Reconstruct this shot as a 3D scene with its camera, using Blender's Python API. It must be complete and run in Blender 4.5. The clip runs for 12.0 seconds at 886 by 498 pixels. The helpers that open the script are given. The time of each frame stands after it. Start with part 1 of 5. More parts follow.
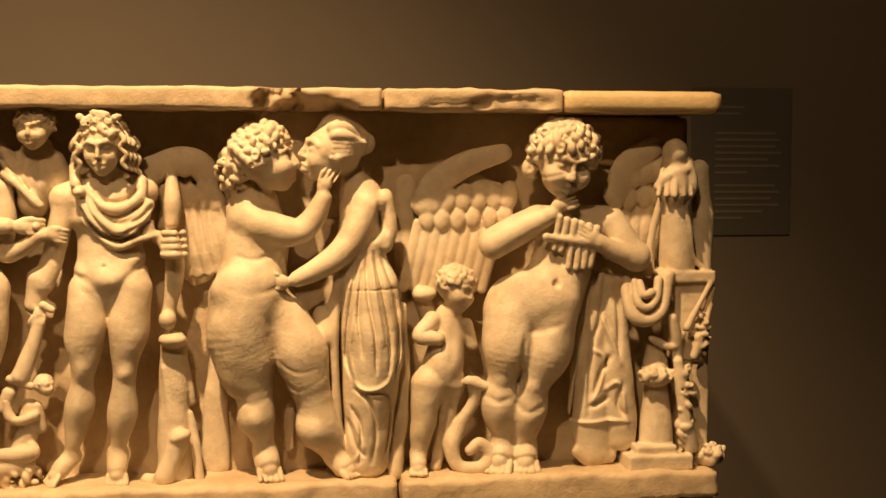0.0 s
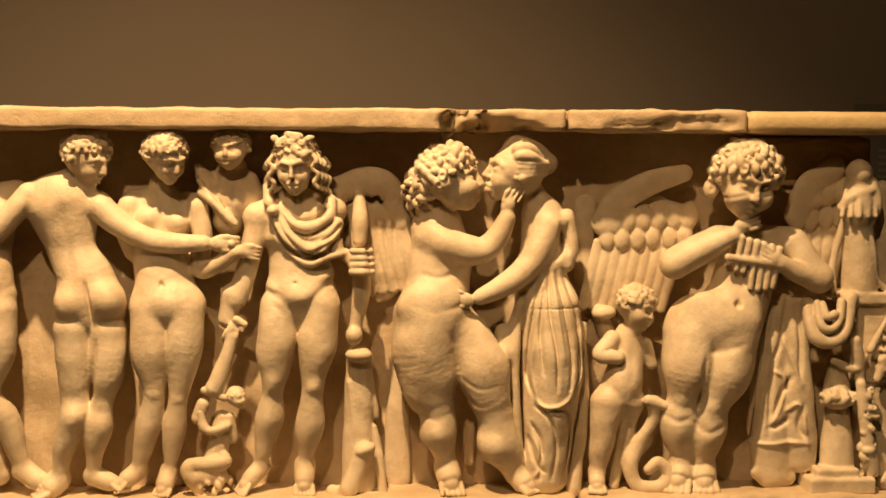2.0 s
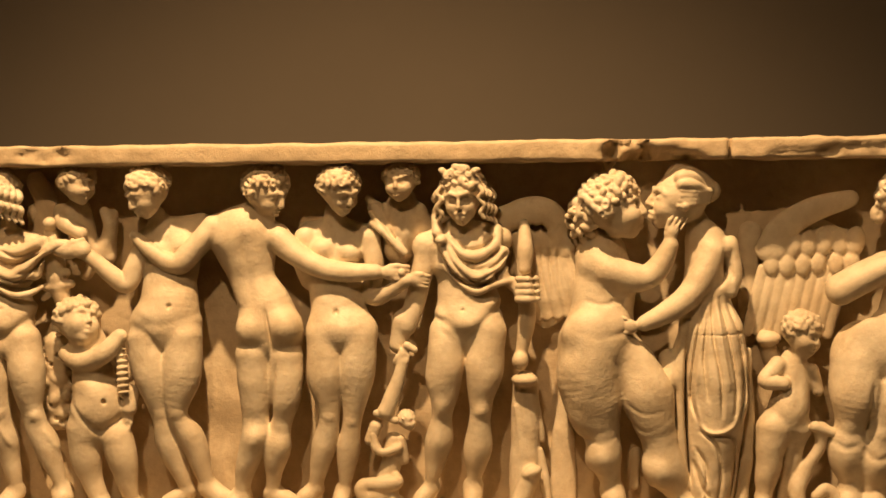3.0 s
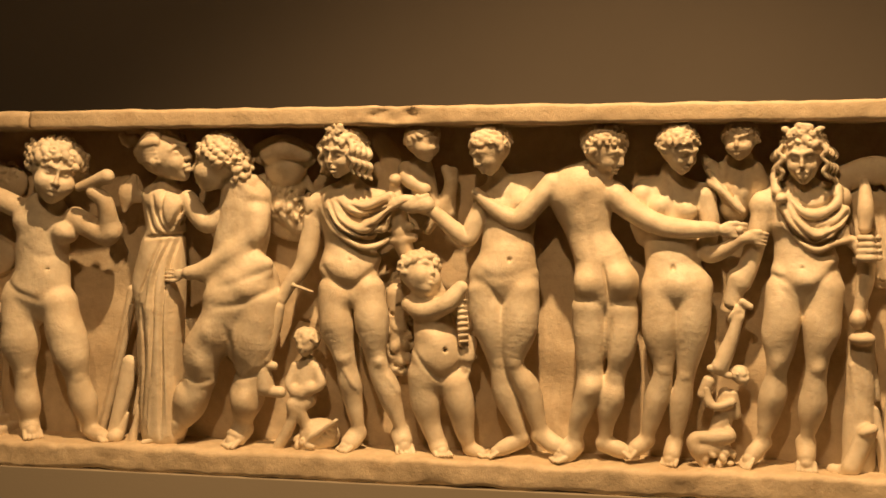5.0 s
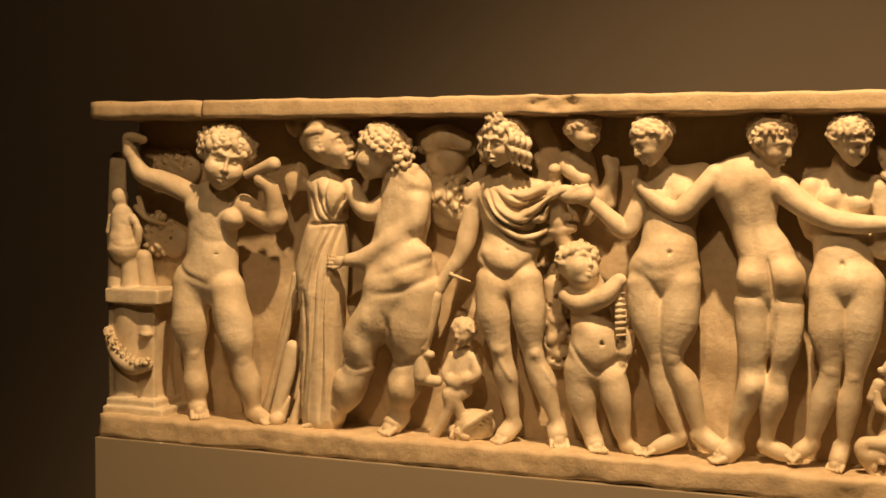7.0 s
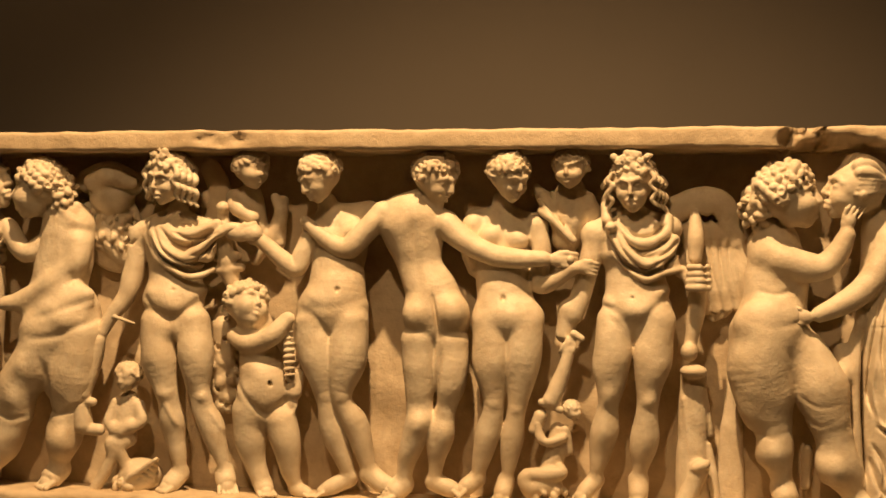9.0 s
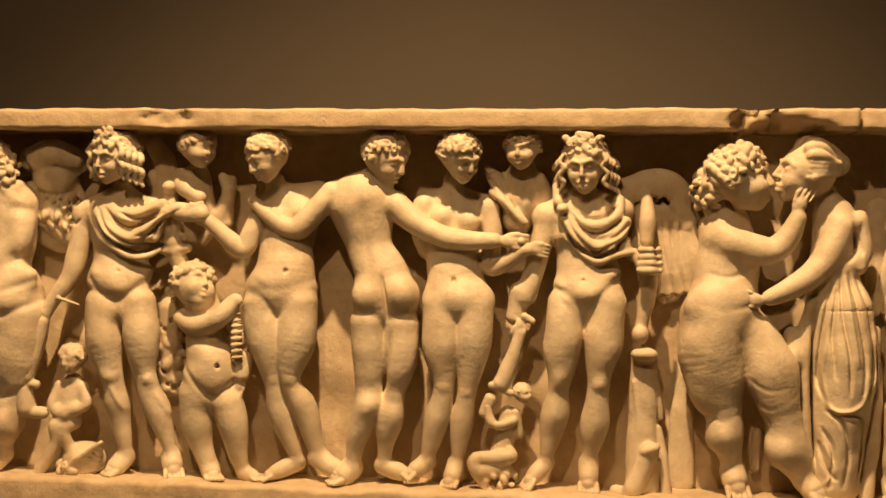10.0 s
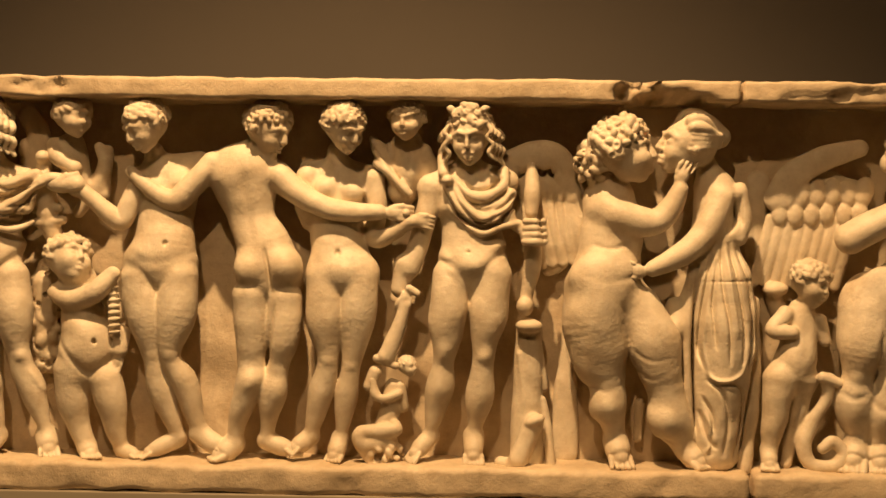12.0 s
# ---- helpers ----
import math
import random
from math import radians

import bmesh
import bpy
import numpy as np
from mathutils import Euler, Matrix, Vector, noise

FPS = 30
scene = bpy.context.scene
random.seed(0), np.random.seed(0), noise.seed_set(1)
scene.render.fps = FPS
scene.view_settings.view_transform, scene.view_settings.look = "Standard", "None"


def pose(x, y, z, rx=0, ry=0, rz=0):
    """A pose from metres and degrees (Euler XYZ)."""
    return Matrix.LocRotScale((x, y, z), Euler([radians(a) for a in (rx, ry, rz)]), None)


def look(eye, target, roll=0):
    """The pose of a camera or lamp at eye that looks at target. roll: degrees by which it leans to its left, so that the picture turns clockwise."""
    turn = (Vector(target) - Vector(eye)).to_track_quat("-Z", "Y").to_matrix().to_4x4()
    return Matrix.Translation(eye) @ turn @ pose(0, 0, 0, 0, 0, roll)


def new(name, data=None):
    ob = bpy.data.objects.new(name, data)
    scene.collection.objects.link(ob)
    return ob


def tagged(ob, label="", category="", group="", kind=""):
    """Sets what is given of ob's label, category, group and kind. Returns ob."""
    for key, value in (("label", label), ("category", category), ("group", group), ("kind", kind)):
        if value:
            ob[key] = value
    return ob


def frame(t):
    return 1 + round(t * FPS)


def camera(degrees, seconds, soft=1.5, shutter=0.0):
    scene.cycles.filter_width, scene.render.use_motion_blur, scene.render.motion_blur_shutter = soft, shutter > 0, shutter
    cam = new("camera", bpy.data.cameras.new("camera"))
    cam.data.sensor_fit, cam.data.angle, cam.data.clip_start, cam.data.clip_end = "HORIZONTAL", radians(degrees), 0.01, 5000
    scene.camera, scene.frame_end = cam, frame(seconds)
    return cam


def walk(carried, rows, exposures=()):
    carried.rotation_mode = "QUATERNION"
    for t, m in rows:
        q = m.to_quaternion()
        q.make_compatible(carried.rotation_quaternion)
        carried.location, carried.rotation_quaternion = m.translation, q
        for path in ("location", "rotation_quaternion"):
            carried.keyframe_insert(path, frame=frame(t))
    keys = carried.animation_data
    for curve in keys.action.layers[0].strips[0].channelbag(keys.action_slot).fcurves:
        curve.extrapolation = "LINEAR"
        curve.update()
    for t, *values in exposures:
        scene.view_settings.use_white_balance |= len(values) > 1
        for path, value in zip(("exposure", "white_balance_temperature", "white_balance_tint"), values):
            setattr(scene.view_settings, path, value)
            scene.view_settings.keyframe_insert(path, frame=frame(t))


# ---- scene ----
cam = camera(37.5, 12.0, soft=1.6)
PATH = [
    (0, (0.549, -1.738, 1.472), (0.839, 0.236, 1.329), 0.1),
    (0.5, (0.533, -1.733, 1.48), (0.811, 0.239, 1.293), -0.1),
    (1, (0.569, -1.769, 1.472), (0.706, 0.22, 1.316), -0.7),
    (1.5, (0.486, -1.749, 1.47), (0.622, 0.24, 1.312), 0.1),
    (2, (0.463, -1.754, 1.483), (0.569, 0.239, 1.358), 0.2),
    (2.5, (0.48, -1.784, 1.5), (0.496, 0.214, 1.413), -0.0),
    (3, (0.463, -1.803, 1.501), (0.317, 0.189, 1.403), -0.6),
    (3.2, (0.437, -1.8, 1.512), (0.264, 0.19, 1.406), -0.8),
    (5, (0.252, -1.892, 1.465), (-0.173, 0.059, 1.345), -0.2),
    (5.5, (0.236, -1.897, 1.485), (-0.284, 0.029, 1.338), 0.3),
    (6, (0.239, -1.874, 1.475), (-0.367, 0.025, 1.313), -0.2),
    (6.5, (0.216, -1.91, 1.446), (-0.463, -0.032, 1.34), 0.2),
    (6.7, (0.255, -1.883, 1.447), (-0.47, -0.022, 1.33), 0.4),
    (8.5, (0.372, -1.822, 1.366), (-0.054, 0.133, 1.359), 0.6),
    (9, (0.372, -1.815, 1.364), (0.068, 0.162, 1.394), 0.5),
    (9.5, (0.377, -1.807, 1.355), (0.119, 0.176, 1.392), 0.5),
    (10, (0.382, -1.792, 1.372), (0.14, 0.193, 1.366), 0.7),
    (10.5, (0.384, -1.796, 1.373), (0.154, 0.19, 1.331), 1.3),
    (11, (0.379, -1.799, 1.356), (0.163, 0.189, 1.347), 0.9),
    (11.5, (0.379, -1.792, 1.362), (0.246, 0.204, 1.348), 0.8),
    (12, (0.381, -1.774, 1.359), (0.315, 0.224, 1.326), 0.7),
]
walk(cam, [(t, look(eye, target, roll)) for t, eye, target, roll in PATH], [(0, 0.28), (1.5, 0.22), (3, 0.08), (5, 0.03), (12, 0.0)])

# ---- world and lights ----
world = bpy.data.worlds.new("gallery")
world.use_nodes = True
world.node_tree.nodes["Background"].inputs[0].default_value = (1.0, 0.72, 0.45, 1)
world.node_tree.nodes["Background"].inputs[1].default_value = 0.085
scene.world = world
scene.view_settings.exposure = 0.0


def spot(name, eye, target, watts, cone, size, colour, blend=0.6):
    data = bpy.data.lights.new(name, "SPOT")
    data.energy, data.spot_size, data.spot_blend, data.shadow_soft_size, data.color = watts, radians(cone), blend, size, colour
    ob = new(name, data)
    ob.matrix_world = look(eye, target)
    return tagged(ob, "warm halogen ceiling spotlight aimed at the sarcophagus", "spotlight")


WARM = (1.0, 0.61, 0.278)
spot("spotlight", (0.12, -0.92, 3.35), (0.10, 0.0, 1.3), 362, 80, 0.03, WARM, 0.9)
spot("spotlight", (0.00, -2.30, 3.30), (0.05, 0.1, 1.3), 96, 108, 0.04, WARM, 1.0)


# ---- materials ----
def material(name, rough=0.6):
    m = bpy.data.materials.new(name)
    m.use_nodes = True
    n = m.node_tree.nodes
    n["Principled BSDF"].inputs["Roughness"].default_value = rough
    return m, n, m.node_tree.links, n["Principled BSDF"]


def noise_node(n, l, scale, detail=6, rough=0.6, coord=None):
    t = n.new("ShaderNodeTexNoise")
    t.inputs["Scale"].default_value, t.inputs["Detail"].default_value, t.inputs["Roughness"].default_value = scale, detail, rough
    if coord:
        l.new(coord, t.inputs["Vector"])
    return t.outputs["Fac"]


def ramp(n, l, fac, *stops):
    r = n.new("ShaderNodeValToRGB")
    while len(r.color_ramp.elements) < len(stops):
        r.color_ramp.elements.new(0.5)
    for e, (p, c) in zip(r.color_ramp.elements, stops):
        e.position, e.color = p, (*c, 1)
    l.new(fac, r.inputs[0])
    return r.outputs[0]


def mix(n, l, fac, a, b, mode="MIX"):
    x = n.new("ShaderNodeMix")
    x.data_type, x.blend_type = "RGBA", mode
    if isinstance(fac, float):
        x.inputs[0].default_value = fac
    else:
        l.new(fac, x.inputs[0])
    for sock, v in ((x.inputs[6], a), (x.inputs[7], b)):
        if isinstance(v, tuple):
            sock.default_value = (*v, 1)
        else:
            l.new(v, sock)
    return x.outputs[2]


def bump(n, l, bsdf, *layers):
    last = None
    for fac, strength, dist in layers:
        b = n.new("ShaderNodeBump")
        b.inputs["Strength"].default_value, b.inputs["Distance"].default_value = strength, dist
        l.new(fac, b.inputs["Height"])
        if last:
            l.new(last, b.inputs["Normal"])
        last = b.outputs["Normal"]
    l.new(last, bsdf.inputs["Normal"])


def world_coord(n):
    return n.new("ShaderNodeNewGeometry").outputs["Position"]


def marble(name, light, dark, stain, rough=0.55):
    m, n, l, b = material(name, rough)
    co = world_coord(n)
    cloud = noise_node(n, l, 9.0, 8, 0.68, co)
    grain = noise_node(n, l, 120.0, 4, 0.7, co)
    pits = noise_node(n, l, 330.0, 2, 0.5, co)
    col = ramp(n, l, cloud, (0.30, dark), (0.58, light))
    spots = ramp(n, l, noise_node(n, l, 17.0, 8, 0.75, co), (0.54, (0, 0, 0)), (0.72, (1, 1, 1)))
    half = n.new("ShaderNodeMath")
    half.operation = "MULTIPLY"
    half.inputs[1].default_value = 0.7
    l.new(spots, half.inputs[0])
    col = mix(n, l, half.outputs[0], col, stain)
    fine = ramp(n, l, noise_node(n, l, 60.0, 5, 0.7, co), (0.42, (0, 0, 0)), (0.66, (0.42, 0.42, 0.42)))
    col = mix(n, l, fine, col, tuple(0.72 * c for c in dark))
    col = mix(n, l, 0.22, col, ramp(n, l, grain, (0.3, dark), (0.7, light)))
    l.new(col, b.inputs["Base Color"])
    b.inputs["Subsurface Weight"].default_value = 0.05
    b.inputs["Subsurface Radius"].default_value = (0.006, 0.004, 0.002)
    b.inputs["Subsurface Scale"].default_value = 1.0
    bump(n, l, b, (noise_node(n, l, 55.0, 6, 0.68, co), 0.5, 0.003), (grain, 0.5, 0.0014), (pits, 0.3, 0.0006))
    return m


MARBLE = marble("aged_marble", (0.82, 0.73, 0.58), (0.58, 0.46, 0.31), (0.42, 0.29, 0.16))
RIM = marble("worn_rim_marble", (0.70, 0.57, 0.40), (0.50, 0.38, 0.24), (0.38, 0.25, 0.13), 0.6)
GROUND = marble("tooled_marble", (0.72, 0.61, 0.45), (0.54, 0.42, 0.28), (0.36, 0.24, 0.13), 0.6)
PLASTER = marble("repair_plaster", (0.78, 0.62, 0.36), (0.70, 0.54, 0.30), (0.62, 0.45, 0.24), 0.55)


def paint(name, colour, spread=0.06, rough=0.75):
    m, n, l, b = material(name, rough)
    co = world_coord(n)
    dark = tuple(c * (1 - spread) for c in colour)
    l.new(ramp(n, l, noise_node(n, l, 3.0, 6, 0.6, co), (0.3, dark), (0.7, colour)), b.inputs["Base Color"])
    bump(n, l, b, (noise_node(n, l, 240.0, 3, 0.6, co), 0.12, 0.001))
    return m


WALL = paint("grey_wall_paint", (0.185, 0.157, 0.128))
PLINTH = paint("plinth_paint", (0.34, 0.29, 0.22), 0.05, 0.6)
FLOOR_M = paint("dark_floor", (0.10, 0.08, 0.06), 0.3, 0.4)
CEIL = paint("ceiling_paint", (0.25, 0.24, 0.22))
PANEL = paint("label_panel", (0.12, 0.115, 0.10), 0.05, 0.5)
INK = paint("label_print", (0.21, 0.195, 0.165), 0.05, 0.6)


# ---- structure ----
def mesh_object(name, bm, mat, parent=None, label="", smooth=False):
    me = bpy.data.meshes.new(name)
    bm.to_mesh(me)
    bm.free()
    me.materials.append(mat)
    for p in me.polygons:
        p.use_smooth = smooth
    ob = new(name, me)
    ob.parent = parent
    return tagged(ob, label)


part = mesh_object


def box(x0, x1, y0, y1, z0, z1, bevel=0.0, seg=2):
    bm = bmesh.new()
    bmesh.ops.create_cube(bm, size=1)
    for v in bm.verts:
        v.co = Vector(((x0 + x1) / 2 + v.co.x * (x1 - x0), (y0 + y1) / 2 + v.co.y * (y1 - y0), (z0 + z1) / 2 + v.co.z * (z1 - z0)))
    if bevel:
        bmesh.ops.bevel(bm, geom=bm.edges[:], offset=bevel, segments=seg, affect="EDGES", profile=0.6)
    return bm


WALL_Y = 1.25
tagged(mesh_object("floor", box(-4.2, 4.2, -4.2, 1.5, -0.1, 0.0), FLOOR_M), "dark polished gallery floor", "floor", kind="structure")
tagged(mesh_object("ceiling", box(-4.2, 4.2, -4.2, 1.5, 3.6, 3.7), CEIL), "plain dim gallery ceiling", "ceiling", kind="structure")
tagged(mesh_object("wall_north", box(-4.0, 4.0, WALL_Y, WALL_Y + 0.15, 0.0, 3.6), WALL), "warm grey painted gallery wall", "wall", kind="structure")
tagged(mesh_object("wall_south", box(-4.0, 4.0, -4.15, -4.0, 0.0, 3.6), WALL), "warm grey painted gallery wall", "wall", kind="structure")
tagged(mesh_object("wall_west", box(-4.15, -4.0, -4.15, WALL_Y + 0.15, 0.0, 3.6), WALL), "warm grey painted gallery wall", "wall", kind="structure")
tagged(mesh_object("wall_east", box(4.0, 4.15, -4.15, WALL_Y + 0.15, 0.0, 3.6), WALL), "warm grey painted gallery wall", "wall", kind="structure")

# ---- plinth ----
LEFT, RIGHT, TOP, BASE, FLOOR, BACK, REAR = -1.05, 1.195, 1.562, 0.990, 1.030, 0.10, 0.30
plinth = new("plinth")
plinth.location = (0, 0.15, 0)
tagged(plinth, "plain taupe painted museum plinth on the floor", "plinth")


def rel(ob, parent):
    ob.parent = parent
    ob.matrix_parent_inverse = Matrix.Translation(-parent.location)
    return ob


rel(part("body", box(LEFT + 0.008, RIGHT - 0.002, -0.003, REAR + 0.04, 0.0, BASE, 0.0015), PLINTH), plinth)

# ---- wall label ----
label = new("wall_label")
label.location = (1.706, WALL_Y, 1.458)
tagged(label, "dark grey text panel mounted on the wall", "sign")
rel(part("panel", box(1.582, 1.830, WALL_Y - 0.006, WALL_Y, 1.283, 1.634, 0.001), PANEL), label)
for row, wide in enumerate((0.07, 0.06, 0, 0, 0.15, 0.16, 0.15, 0.165, 0.13, 0.16, 0.08, 0, 0.15, 0.16, 0.14, 0.16, 0.12, 0.07)):
    if wide:
        z = 1.588 - row * 0.0155
        rel(part("text_line", box(1.640, 1.640 + wide, WALL_Y - 0.0075, WALL_Y - 0.005, z - 0.003, z + 0.003), INK), label)

# ---- sarcophagus ----
sarc = new("sarcophagus")
sarc.location = (0, 0.15, BASE)
tagged(sarc, "weathered cream marble sarcophagus with carved figures on its front", "sarcophagus")


def rough_block(name, x0, x1, y0, y1, z0, z1, mat, wobble=0.002, step=0.012, chips=(), label="", round_end=0.004):
    """A hewn block: a fine grid box whose faces are uneven, with chips knocked out of it."""
    nx, ny, nz = (max(2, int(round((b - a) / step))) for a, b in ((x0, x1), (y0, y1), (z0, z1)))
    ny = min(ny, 16)
    bm = bmesh.new()
    ids = {}

    def vert(i, j, k):
        if (i, j, k) not in ids:
            p = Vector((x0 + (x1 - x0) * i / nx, y0 + (y1 - y0) * j / ny, z0 + (z1 - z0) * k / nz))
            c = Vector((min(max(p.x, x0 + round_end), x1 - round_end), min(max(p.y, y0 + round_end), y1 - round_end), min(max(p.z, z0 + round_end), z1 - round_end)))
            off = p - c
            if off.length > round_end:
                p = c + off.normalized() * round_end
            q = p * 22
            p += wobble * (noise.noise_vector(q) + 0.5 * noise.noise_vector(q * 3.1))
            for cx, cy, cz, rx, rz, deep in chips:
                e = ((p.x - cx) / rx) ** 2 + ((p.z - cz) / rz) ** 2
                if e < 1 and p.y < y0 + 0.06:
                    jag = 0.75 + 0.6 * noise.noise(p * 70)
                    p.y += deep * min(1, 2.2 * (1 - e)) * jag
            ids[i, j, k] = bm.verts.new(p)
        return ids[i, j, k]

    for a in range(nx):
        for c in range(nz):
            for j, flip in ((0, False), (ny, True)):
                q = [vert(a, j, c), vert(a + 1, j, c), vert(a + 1, j, c + 1), vert(a, j, c + 1)]
                bm.faces.new(q[::-1] if flip else q)
        for b in range(ny):
            for k, flip in ((0, True), (nz, False)):
                q = [vert(a, b, k), vert(a + 1, b, k), vert(a + 1, b + 1, k), vert(a, b + 1, k)]
                bm.faces.new(q[::-1] if flip else q)
    for b in range(ny):
        for c in range(nz):
            for i, flip in ((0, True), (nx, False)):
                q = [vert(i, b, c), vert(i, b + 1, c), vert(i, b + 1, c + 1), vert(i, b, c + 1)]
                bm.faces.new(q[::-1] if flip else q)
    return rel(part(name, bm, mat, None, label, True), sarc)


XJ, XC, XL = 0.726, 0.970, -0.833
rough_block("rim", LEFT, XL - 0.001, 0.0, REAR, TOP - 0.030, TOP, RIM)
rough_block("rim", XL + 0.001, XJ - 0.002, 0.0, REAR, TOP - 0.030, TOP, RIM, chips=[(0.585, 0, TOP - 0.018, 0.035, 0.022, 0.045), (-0.235, 0, TOP - 0.013, 0.045, 0.013, 0.007), (0.635, 0, TOP - 0.030, 0.06, 0.014, 0.04)], step=0.006)
rough_block("rim", XJ + 0.001, XC, 0.0, REAR, TOP - 0.030, TOP, RIM, chips=[(0.90, 0, TOP - 0.020, 0.065, 0.013, 0.007), (0.82, 0, TOP - 0.024, 0.05, 0.009, 0.005)], step=0.005, wobble=0.003)
rough_block("rim", XC, RIGHT, -0.004, REAR, TOP - 0.032, TOP - 0.001, PLASTER, 0.0006, round_end=0.009)
rough_block("base_ledge", LEFT + 0.012, XJ + 0.018, 0.0, REAR, BASE, FLOOR, RIM, 0.0045, 0.008)
rough_block("base_ledge", XJ + 0.024, RIGHT + 0.004, 0.0, REAR, BASE, FLOOR, RIM, 0.0045, 0.008)
rough_block("back_block", LEFT + 0.025, RIGHT - 0.025, BACK + 0.01, REAR - 0.01, FLOOR - 0.004, TOP - 0.024, GROUND, 0.002, 0.03)
rough_block("corner_repair", 0.992, 1.176, 0.086, 0.125, 1.458, TOP - 0.034, PLASTER, 0.0006, 0.01, label="smooth yellow plaster repair at the corner", round_end=0.006)


# ---- carving ----
STEP = 1.7


class Sculpt:
    """Stone carved out of a field: millimetres along the front, above the ledge and out from the back panel."""

    def __init__(self, name, label, step, stone=None):
        self.name, self.label, self.step, self.stone, self.ops = name, label, step, stone or MARBLE, []

    def limb(self, *pts, k=7, flat=1.0):
        """A tapering limb along a smooth curve through the points (x, z, d, radius)."""
        p = [np.array(q, float) for q in pts]
        if len(p) > 2:
            ends = [2 * p[0] - p[1], *p, 2 * p[-1] - p[-2]]
            p = [p[0]]
            for a, b, c, d in zip(ends, ends[1:], ends[2:], ends[3:]):
                for t in (1 / 6, 1 / 3, 0.5, 2 / 3, 5 / 6, 1.0):
                    p.append(0.5 * (2 * b + (c - a) * t + (2 * a - 5 * b + 4 * c - d) * t * t + (3 * b - a - 3 * c + d) * t**3))
        self.ops.append(("chain", p, flat, k))

    def slab(self, x0, x1, z0, z1, d0, d1):
        self.ops.append(("slab", np.array((x0, z0, d0), float), np.array((x1, z1, d1), float), 1))

    def block(self, x0, x1, z0, z1, d0, d1):
        self.ops.append(("block", np.array((x0, z0, d0), float), np.array((x1, z1, d1), float), 3))

    def groove(self, *pts, k=1):
        pts = [np.array(p, float) for p in pts]
        for a, b in zip(pts, pts[1:]):
            self.ops.append(("groove", a, b, k))

    def ball(self, x, z, d, rx, rz, rd, turn=0, k=7):
        self.ops.append(("ball", np.array((x, z, d), float), np.array((rx, rz, rd), float), k, turn))

    def cut(self, x, z, d, rx, rz, rd, turn=0, k=7):
        self.ops.append(("cut", np.array((x, z, d), float), np.array((rx, rz, rd), float), k, turn))

    def curls(self, x, z, d, rx, rz, rd, n, r):
        """Snail curls spread over the front of an ellipsoid."""
        for i in range(n):
            u, a = 1 - 1.15 * (i + 0.5) / n, 2.39996 * i
            w = math.sqrt(max(0, 1 - u * u))
            p = np.array((x + rx * w * math.cos(a), z + rz * w * math.sin(a), d + rd * u))
            q = r * random.uniform(0.75, 1.15)
            self.ops.append(("ball", p, np.array((q * 1.25, q * 0.85, q)), 2, random.uniform(0, 180)))
            if i % 2:
                self.ops.append(("cut", p + (q * 0.3, q * 0.4, q * 0.9), np.array((q, q, q * 1.4)) * 0.36, 1, 0))

    def carve(self, *pts, wide=3.0, deep=3.0):
        """A chisel line through the points (x, z), cut into whatever front stands there; negative depth raises a fold."""
        p = [np.array(q, float) for q in pts]
        if len(p) > 2:
            ends = [2 * p[0] - p[1], *p, 2 * p[-1] - p[-2]]
            p = [p[0]]
            for a, b, c, d in zip(ends, ends[1:], ends[2:], ends[3:]):
                for t in (0.2, 0.4, 0.6, 0.8, 1.0):
                    p.append(0.5 * (2 * b + (c - a) * t + (2 * a - 5 * b + 4 * c - d) * t * t + (3 * b - a - 3 * c + d) * t**3))
        self.ops.append(("carve", p, wide, deep))

    def swell(self, x, z, rx, rz, high, turn=0):
        """Flesh or cloth raised softly over the front that stands there."""
        self.ops.append(("swell", np.array((x, z), float), np.array((rx, rz), float), high, turn))

    def hand(self, x, z, d, ang, r):
        c, s = math.cos(radians(ang)), math.sin(radians(ang))
        self.ball(x, z, d, r * 1.05, r * 0.85, r * 0.6, ang, 4)
        for f in range(4):
            o = (f - 1.5) * 0.46 * r
            a = (x + c * r * 0.6 - s * o, z + s * r * 0.6 + c * o, d + r * 0.25, r * 0.25)
            b = (x + c * r * 1.45 - s * o * 1.1, z + s * r * 1.45 + c * o * 1.1, d + r * 0.1, r * 0.24)
            e = (x + c * r * 2.0 - s * o * 1.1, z + s * r * 2.0 + c * o * 1.1, d - r * 0.25, r * 0.2)
            self.limb(a, b, e, k=1)
        self.limb((x - s * r * 0.7, z + c * r * 0.7, d + r * 0.2, r * 0.28), (x + c * r * 0.9 - s * r * 0.9, z + s * r * 0.9 + c * r * 0.9, d + r * 0.3, r * 0.24), k=2)

    def foot(self, x, z, d, x2, z2, d2, r):
        a, b = np.array((x, z, d), float), np.array((x2, max(z2, 3), d2), float)
        v = (b - a) / (np.linalg.norm(b - a) + 1e-6)
        side = np.cross(v, (0, 1, 0))
        side /= np.linalg.norm(side) + 1e-6
        self.limb((*a, r), (*(a + (b - a) * 0.6), r * 0.95), (*(b - v * r * 0.4), r * 0.72), k=6)
        for f in range(5):
            o = side * (f - 2) * 0.38 * r
            p = b - v * r * 0.35 + o
            q = b + v * r * (0.75 - 0.14 * abs(f - 1)) + o * 1.1
            self.limb((*p, r * 0.28), (q[0], max(q[1] - r * 0.25, 2), q[2], r * 0.23), k=1)

